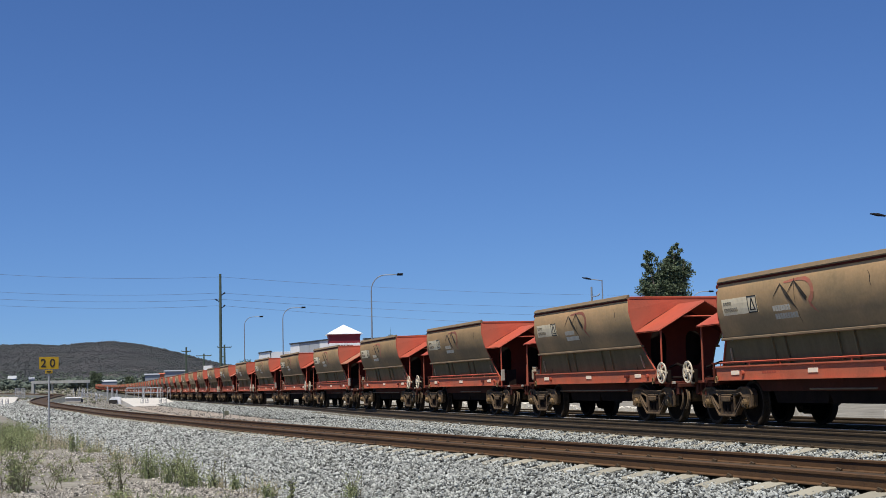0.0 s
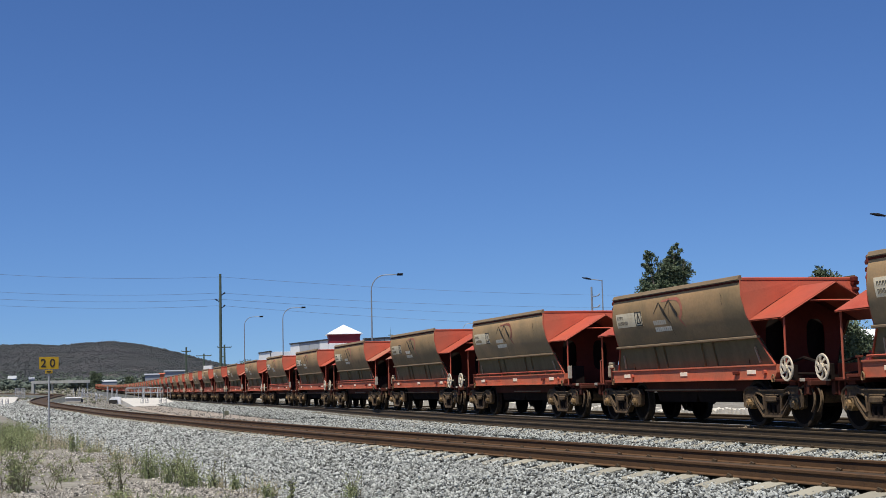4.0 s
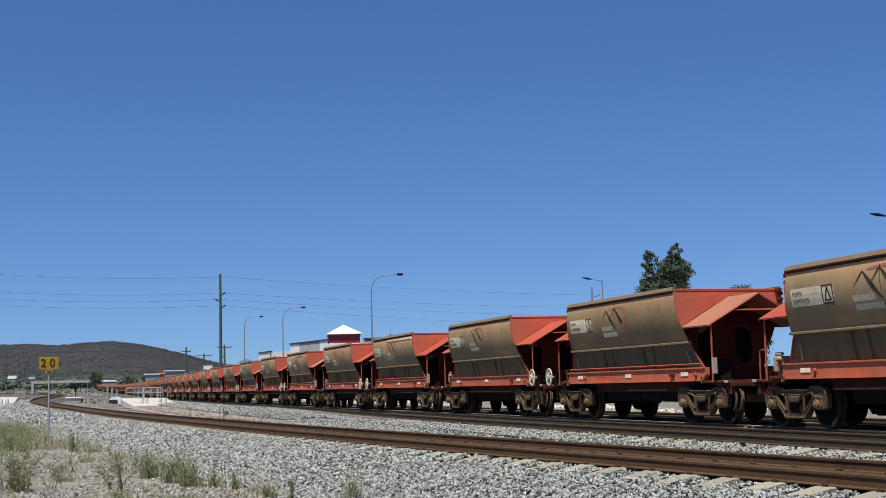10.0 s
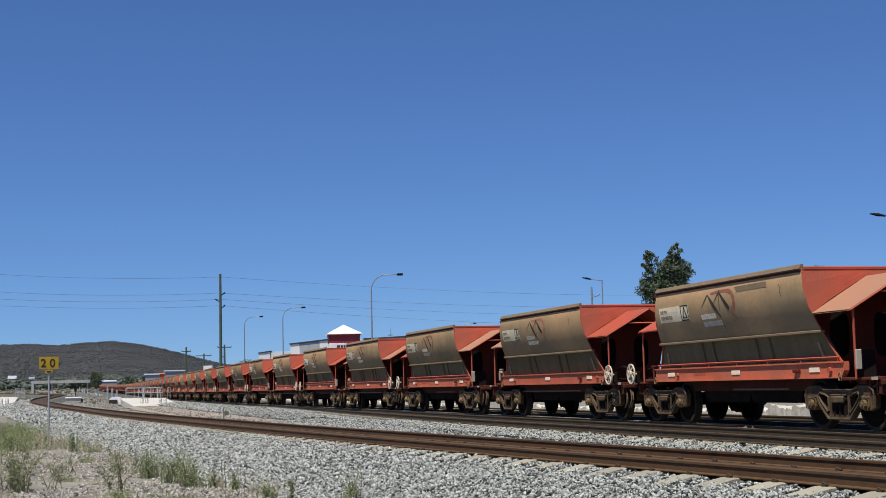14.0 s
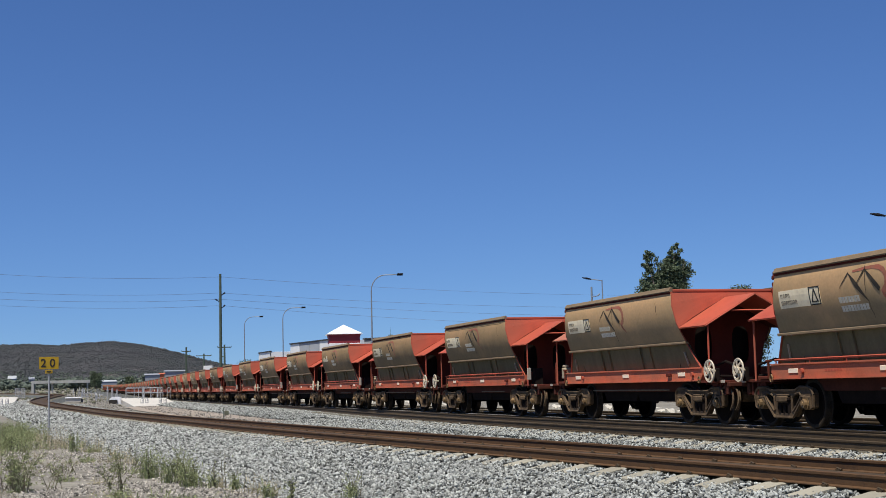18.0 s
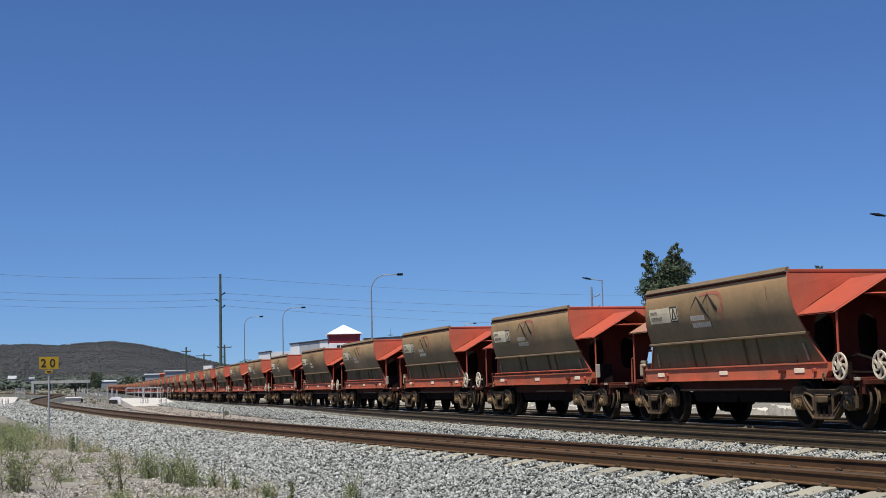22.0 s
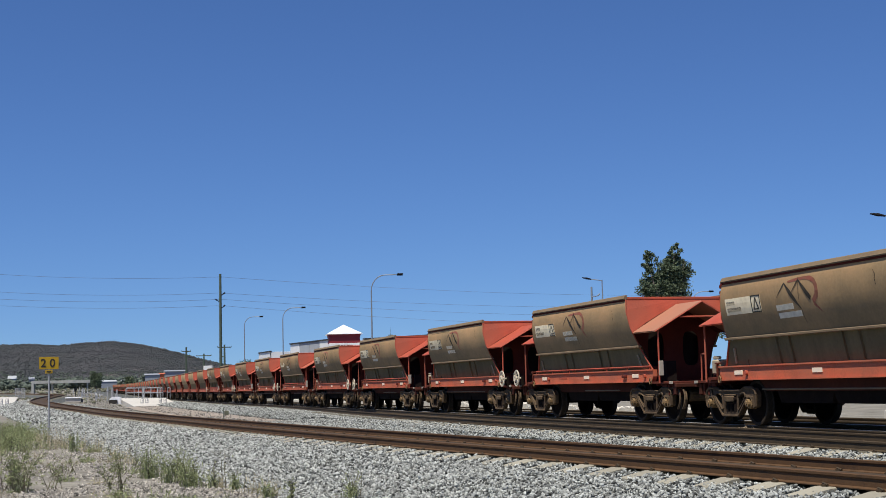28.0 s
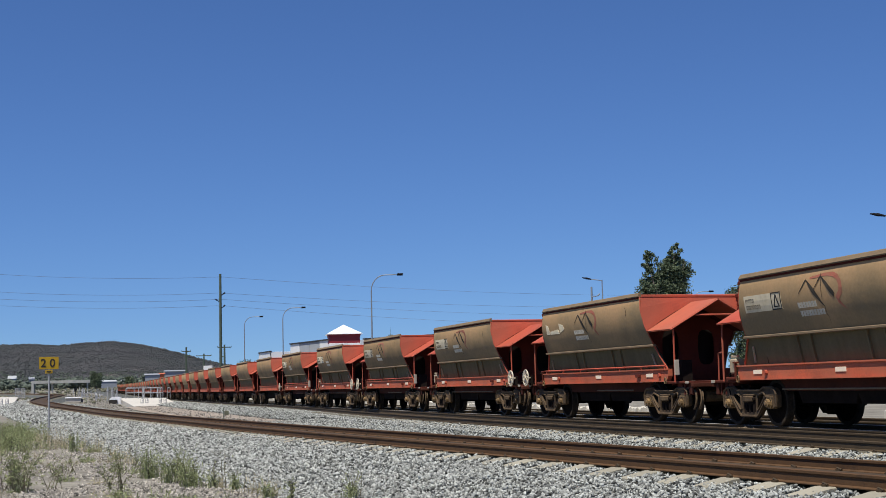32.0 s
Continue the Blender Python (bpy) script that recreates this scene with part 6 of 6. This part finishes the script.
blocks = [part("wall_block", rough_block(2.38, -0.27 + 0.05 * k, k), M_LIME, wv) for k in range(5)]
for k in range(104):
    u0 = -30 + 2.4 * k
    if k < 5:
        seg = blocks[k]
    elif noise.noise((k * 0.31, 0.0, 5.0)) < -0.22:
        continue
    else:
        seg = again(blocks[random.randrange(5)], wv, Matrix())
    seg.matrix_basis = on_line(u0, -10.6, random.uniform(-0.06, 0.04))


# ---- speed board ----
def speed_board():
    sg = thing("speed_sign", "yellow trackside speed board reading 20 on a grey post", "railway sign", m=pose(-14.55, 51.0, -0.52, 0, 0, 12))
    part("post", rod(bmesh.new(), (0, 0.03, -0.2), (0, 0.03, 2.75), 0.034, 8), M_PIPE, sg, "grey steel post")
    board = part("board", box(bmesh.new(), -0.345, 0.345, -0.035, -0.015, 2.42, 2.865, 0.004), M_YELLOW, sg, "yellow board with black figures")
    cu = bpy.data.curves.new("digits", "FONT")
    cu.body, cu.size, cu.align_x, cu.extrude = "20", 0.41, "CENTER", 0.004
    cu.space_character, cu.offset = 1.55, 0.008
    tmp = bpy.data.objects.new("digits", cu)
    me = bpy.data.meshes.new_from_object(tmp)
    me.materials.append(M_BLACK)
    bpy.data.objects.remove(tmp)
    digits = new("figures", me)
    digits.parent = board
    digits.matrix_basis = pose(-0.03, -0.042, 2.505, 90, 0, 0)
    part("lower_plate", box(bmesh.new(), -0.13, 0.13, -0.03, -0.015, 2.26, 2.39, 0.004), M_YELLOW, sg)
    part("legend_bar", box(bmesh.new(), -0.08, 0.08, -0.036, -0.031, 2.30, 2.35), M_BLACK, sg)
    part("bracket", box(bmesh.new(), -0.05, 0.05, -0.012, 0.08, 2.50, 2.55), M_GALV, sg)


speed_board()


# ---- loose ballast stones ----


def stones(name, u0, u1, lo, hi, zfun, per_m2, size, seed, mat, label, stay=1.0, patchy=False):
    r = np.random.default_rng(seed)
    n = int((u1 - u0) * (hi - lo) * per_m2)
    u, f = r.uniform(u0, u1, n), r.uniform(lo, hi, n)
    if stay < 1:
        ph = np.abs(((u + 17.0) / 0.84 + 0.5) % 1 - 0.5) * 0.84
        keep = (ph > 0.155) | (r.random(n) < stay) | (np.abs(f) > 1.24)
        u, f, n = u[keep], f[keep], int(keep.sum())
    if patchy:
        keep = np.array([noise.noise((a * 0.55, b * 0.75, 1.7)) + 0.5 * noise.noise((a * 1.7, b * 2.1, 6.0)) for a, b in zip(u, f)]) + r.normal(0, 0.12, n) > -0.02
        u, f, n = u[keep], f[keep], int(keep.sum())
    lat, z = zfun(u, f)
    c = spot(u, lat, 0.0)
    c[:, 2] += z + r.uniform(-0.5, 0.55, n) * size
    ob = scatter(name, c, r.uniform(0.55, 1.15, n) * size, OCT_V, OCT_F, mat, (1, 1, 1), 0.22, seed)
    return tagged(ob, label, "stones", kind="stuff")


SH_X, SH_Z = [-2.5, -1.5, 0.84, 1.30, 2.2, 4.6, 6.0], [-0.6, -0.235, -0.18, -0.235, -0.34, -0.64, -0.52]


def siding_bed(u, f):
    return siding(u) + f, np.maximum(np.interp(f, SH_X, SH_Z), -0.53)


stones("shoulder_stones", -20, -6, 0.84, 4.7, siding_bed, 780, 0.034, 21, M_STONE, "loose grey ballast stones on the siding shoulder", 0.06)
stones("shoulder_stones", -6, 10, 0.84, 4.7, siding_bed, 480, 0.042, 20, M_STONE, "loose grey ballast stones on the siding shoulder", 0.06)
stones("shoulder_stones", 10, 45, 1.06, 4.8, siding_bed, 220, 0.056, 22, M_STONE, "loose grey ballast stones on the siding shoulder", 0.06)
stones("shoulder_stones", 45, 140, 1.12, 4.4, siding_bed, 36, 0.10, 23, M_STONE, "loose grey ballast stones on the siding shoulder")
stones("crib_stones", -20, 60, -1.6, -0.84, siding_bed, 160, 0.036, 24, M_STONE, "loose grey ballast stones behind the siding")
stones("six_foot_stones", -20, 60, 0.84, 1.75, lambda u, f: (turnout(u) + f, np.interp(f, [0.84, 1.25, 1.75], [-0.17, -0.225, -0.26])), 380, 0.036, 29, M_STONE, "ballast stones over the sleeper ends", 0.85)
stones("six_foot_stones", -20, 30, 3.6, 6.3, lambda u, f: (f, np.interp(f, [3.4, 6.4], [-0.285, -0.38])), 170, 0.042, 26, M_STONE, "loose ballast stones beside the joining track")
stones("six_foot_stones", 30, 90, 1.2, 4.9, lambda u, f: (f, np.interp(f, [3.4, 6.4], [-0.225, -0.38])), 60, 0.05, 27, M_STONE, "ballast stones beside the main line")
stones("six_foot_stones", 60, 170, 1.0, 4.9, lambda u, f: (f, np.interp(f, [3.4, 6.4], [-0.225, -0.38])), 26, 0.085, 30, M_STONE, "ballast stones beside the main line")
stones("six_foot_stones", 26, 112, -4.6, -1.55, lambda u, f: (siding(u) + f, np.maximum(np.interp(f, [-4.6, -2.5, -1.5], [-0.46, -0.42, -0.25]), -0.47)), 40, 0.06, 42, M_STONE, "grey stones on the slope behind the siding")
stones("sand_stones", 26, 112, 4.8, 7.4, lambda u, f: (f, -0.345 + 0 * f), 7, 0.05, 43, M_GRAVEL, "grey stones strewn on the sand")
stones("ground_gravel", -14, 34, 4.5, 12.5, lambda u, f: (siding(u) + f, -0.525 + 0 * f), 330, 0.036, 28, M_GRAVEL, "scattered pale gravel on the bare ground", 1.0, True)
stones("ground_gravel", -12, 8, 4.6, 10.5, lambda u, f: (siding(u) + f, -0.522 + 0 * f), 700, 0.022, 40, M_GRAVEL, "fine pale gravel on the bare ground", 1.0, True)
stones("pale_cobbles", -12, 14, 4.7, 10.5, lambda u, f: (siding(u) + f, -0.525 + 0 * f), 16, 0.036, 41, M_PALESTONE, "scattered whitish stones on the bare ground")


# ---- weeds ----
def weed(x, y, h, spread, green, seed, n=60):
    r = np.random.default_rng(seed)
    verts, faces = [], []
    for k in range(n):
        a, lean = r.uniform(0, 6.28), abs(r.normal(0, 0.35))
        bx, by = r.normal(0, spread * 0.45, 2)
        hh = h * r.uniform(0.2, 1.25)
        w = r.uniform(0.002, 0.006) * (1 + h)
        dx, dy = math.cos(a) * lean * hh, math.sin(a) * lean * hh
        px, py = -math.sin(a) * w, math.cos(a) * w
        b = len(verts)
        for f in (0.0, 0.5, 1.0):
            k2 = 1 - 0.85 * f
            verts += [(bx + dx * f * f - px * k2, by + dy * f * f - py * k2, hh * f * (1 - 0.15 * lean * f)), (bx + dx * f * f + px * k2, by + dy * f * f + py * k2, hh * f * (1 - 0.15 * lean * f))]
        faces += [(b, b + 1, b + 3, b + 2), (b + 2, b + 3, b + 5, b + 4)]
        for q in range(10 if green else 2):
            f = r.uniform(0.3, 0.95)
            c = np.array([bx + dx * f * f, by + dy * f * f, hh * f])
            d = r.normal(0, 1, 3) * np.array([0.03, 0.03, 0.04]) * (1 + h)
            e = r.normal(0, 1, 3) * 0.0035
            b = len(verts)
            verts += [tuple(c), tuple(c + d * 0.6 + e), tuple(c + d * 1.2), tuple(c + d * 0.6 - e)]
            faces.append((b, b + 1, b + 2, b + 3))
    v0, f0 = WEED_MESH[1 if green else 0]
    b = len(v0)
    v0 += [(x + p[0], y + p[1], p[2] - 0.53) for p in verts]
    f0 += [tuple(i + b for i in f) for f in faces]


def bush(x, y, h, spread, stems, leafy, seed, bare=0.25):
    """A weed of woody stems that fork, with small leaves on the upper parts; bare is the share of each stem without leaves."""
    r = np.random.default_rng(seed)
    sv, sf = STEM_MESH
    lv, lf = WEED_MESH[1]
    base = np.array([x, y, -0.53])

    def blade(a, b, w0, w1):
        d = b - a
        side = np.cross(d, (0.2, 1.0, 0.1))
        side = side / (np.linalg.norm(side) + 1e-9)
        up = np.cross(side, d)
        up = up / (np.linalg.norm(up) + 1e-9)
        k = len(sv)
        for q, w in ((a, w0), (b, w1)):
            for o in (side, -0.5 * side + 0.87 * up, -0.5 * side - 0.87 * up):
                sv.append(tuple(q + o * w))
        sf.extend([(k, k + 1, k + 4, k + 3), (k + 1, k + 2, k + 5, k + 4), (k + 2, k, k + 3, k + 5)])

    def leaves(a, b, count):
        for _ in range(count):
            c = a + (b - a) * r.random()
            d = r.normal(0, 1, 3) * np.array([1, 1, 0.8])
            d = d / np.linalg.norm(d) * r.uniform(0.025, 0.06)
            e = np.cross(d, r.normal(0, 1, 3))
            e = e / (np.linalg.norm(e) + 1e-9) * r.uniform(0.005, 0.011)
            k = len(lv)
            lv.extend([tuple(c), tuple(c + d * 0.5 + e), tuple(c + d), tuple(c + d * 0.5 - e)])
            lf.append((k, k + 1, k + 2, k + 3))

    for _ in range(stems):
        a = r.uniform(0, 6.28)
        out = r.uniform(0.1, 1.0) * spread
        hh = h * r.uniform(0.55, 1.1)
        p0 = base + np.array([r.normal(0, spread * 0.12), r.normal(0, spread * 0.12), -0.03])
        tip = base + np.array([math.cos(a) * out, math.sin(a) * out, hh])
        mid = p0 * 0.5 + tip * 0.5 + np.array([-math.cos(a), -math.sin(a), 0.4]) * out * 0.22
        pts = [p0, (p0 + mid) / 2 + r.normal(0, 0.01, 3), mid, (mid + tip) / 2 + r.normal(0, 0.012, 3), tip]
        w = 0.006 + 0.004 * h
        for k in range(4):
            blade(pts[k], pts[k + 1], w * (1 - 0.2 * k), w * (0.8 - 0.2 * k))
            if k / 4 >= bare:
                leaves(pts[k], pts[k + 1], leafy)
            if k:
                for _q in range(2):
                    d = r.normal(0, 1, 3) * 0.12 * h + np.array([math.cos(a), math.sin(a), 1.3]) * 0.10 * h
                    blade(pts[k], pts[k] + d, w * 0.4, w * 0.15)
                    leaves(pts[k] + d * 0.2, pts[k] + d, leafy)


WEED_MESH, STEM_MESH = {0: ([], []), 1: ([], [])}, ([], [])
# grass clumps along the toe of the ballast: x, y, height, spread, green
r = np.random.default_rng(77)
heap = np.stack([r.normal(-1.5, 0.42, 110), r.normal(1.02, 0.07, 110)], 1)
c = spot(heap[:, 0], heap[:, 1], 0.0)
c[:, 2] += -0.125 + 0.085 * np.exp(-(((heap[:, 0] + 1.5) / 0.5) ** 2)) * r.uniform(0.3, 1.0, 110)
tagged(scatter("ore_spill", c, r.uniform(0.025, 0.05, 110), OCT_V, OCT_F, M_SPILL, (1, 1, 1), 0.25, 78), "small heap of spilled tan ore lumps beside the rail", "ore", kind="stuff")
CLUMPS = [(-5.17, 24.12, 0.5, 0.2, 1), (-5.1, 24.3, 0.43, 0.16, 1), (-4.5, 22.6, 0.5, 0.15, 1), (-4.4, 23.1, 0.55, 0.17, 1), (-4.05, 21.7, 0.52, 0.18, 1), (-3.9, 21.4, 0.40, 0.15, 1), (-3.57, 21.3, 0.24, 0.12, 1), (-3.44, 21.2, 0.22, 0.10, 0), (-3.15, 20.7, 0.24, 0.09, 1), (-2.72, 19.9, 0.27, 0.2, 0), (-2.41, 19.1, 0.29, 0.16, 0), (-2.45, 19.0, 0.18, 0.08, 1), (-9.6, 35.9, 0.5, 0.18, 1), (-9.18, 35.4, 0.41, 0.14, 0), (-8.85, 35.2, 0.43, 0.16, 0), (-8.6, 34.6, 0.36, 0.25, 0), (-7.9, 33.0, 0.24, 0.3, 0), (-12.3, 42.4, 0.48, 0.45, 0), (-11.4, 40.0, 0.42, 0.4, 0), (-10.6, 38.4, 0.38, 0.4, 0), (-7.2, 31.0, 0.24, 0.3, 0), (-6.6, 29.0, 0.26, 0.25, 0), (-1.3, 18.7, 0.24, 0.12, 1)]
for k, (x, y, h, sp, g) in enumerate(CLUMPS):
    weed(x, y, h, sp, g, 100 + k, int(18 + 95 * sp))
# the dense green stand under the speed board, and low growth over the bare ground
for k in range(70):
    f = random.random()
    x, y = -11.3 - 5.5 * f + random.gauss(0, 0.5), 36.0 + 15.0 * f + random.gauss(0, 1.5)
    weed(x, y, random.uniform(0.3, 0.62), random.uniform(0.3, 0.6), 1 if random.random() < 0.8 else 0, 400 + k, 46)
for k in range(70):
    u0, la = random.uniform(-10, 30), random.uniform(4.6, 9.5)
    p = spot(u0, float(siding(u0)) + la)
    weed(p[0], p[1], random.uniform(0.05, 0.2), random.uniform(0.12, 0.4), 1 if random.random() < 0.4 else 0, 200 + k, 34)
# woody weeds: x, y, height, spread, stems, leaves a twig, bare share
for k, (x, y, h, sp, n_st, lf_n, br) in enumerate([(-6.47, 21.1, 0.70, 0.70, 13, 9, 0.4), (-6.85, 21.9, 0.62, 0.60, 11, 9, 0.3), (-6.1, 21.7, 0.45, 0.5, 5, 3, 0.4), (-6.69, 23.9, 0.5, 0.55, 6, 2, 0.4), (-6.9, 25.6, 0.42, 0.45, 6, 3, 0.3), (-4.77, 20.4, 0.62, 0.28, 7, 3, 0.3), (-5.10, 21.1, 0.45, 0.26, 6, 2, 0.3), (-4.45, 22.7, 0.55, 0.3, 7, 3, 0.2), (-4.0, 21.5, 0.52, 0.26, 6, 3, 0.3), (-5.15, 24.1, 0.5, 0.2, 5, 3, 0.3), (-3.55, 21.3, 0.52, 0.10, 2, 1, 0.5), (-3.42, 21.25, 0.58, 0.10, 2, 1, 0.5), (-3.14, 20.7, 0.34, 0.12, 3, 2, 0.3), (-1.3, 18.7, 0.4, 0.14, 3, 1, 0.4), (-1.16, 18.65, 0.62, 0.04, 1, 0, 1.0), (-2.1, 18.75, 0.26, 0.14, 6, 3, 0.2), (-5.7, 25.9, 0.34, 0.22, 3, 0, 1.0), (-7.97, 33.1, 0.34, 0.32, 5, 1, 0.6), (-9.7, 36.0, 0.45, 0.2, 5, 3, 0.3), (-6.1, 27.5, 0.34, 0.3, 4, 1, 0.4), (-11.6, 37.3, 0.55, 0.6, 8, 7, 0.2), (-12.4, 39.0, 0.6, 0.7, 8, 7, 0.2), (-10.9, 36.0, 0.4, 0.5, 6, 6, 0.2), (-13.6, 41.5, 0.65, 0.8, 8, 7, 0.2)]):
    bush(x, y, h, sp, n_st, lf_n, 700 + k, br)
marker = thing("marker_stake", "thin trackside stake with a small grey-green plate", "marker", m=on_line(33.5, 7.2, -0.38, 90))
part("stake", rod(bmesh.new(), (0, 0, 0), (0, 0, 0.62), 0.018, 6), M_WOOD, marker)
part("plate", box(bmesh.new(), -0.21, -0.03, -0.012, 0.012, 0.30, 0.48, 0.004), M_SCRUB, marker)
tag = thing("rail_tag", "small orange tag fixed to the siding rail", "tag", m=on_line(8.4, float(siding(8.4)) + 0.68, -0.17))
part("clip", box(bmesh.new(), -0.10, 0.06, -0.04, 0.04, 0.0, 0.03, 0.008), M_CAP, tag)
part("flag", box(bmesh.new(), -0.10, -0.06, -0.02, 0.03, 0.03, 0.085, 0.006), M_YELLOW, tag)

tagged(mesh_object("weed_stems", *STEM_MESH, M_STEM), "dark forked woody stems of trackside weeds", "weeds", kind="stuff")
tagged(mesh_object("green_weeds", *WEED_MESH[1], M_WEED), "feathery green weeds growing in the trackside gravel", "weeds", kind="stuff")
tagged(mesh_object("dry_grass", *WEED_MESH[0], M_DRY), "dry straw-coloured grass tufts in the gravel", "grass", kind="stuff")


motions()
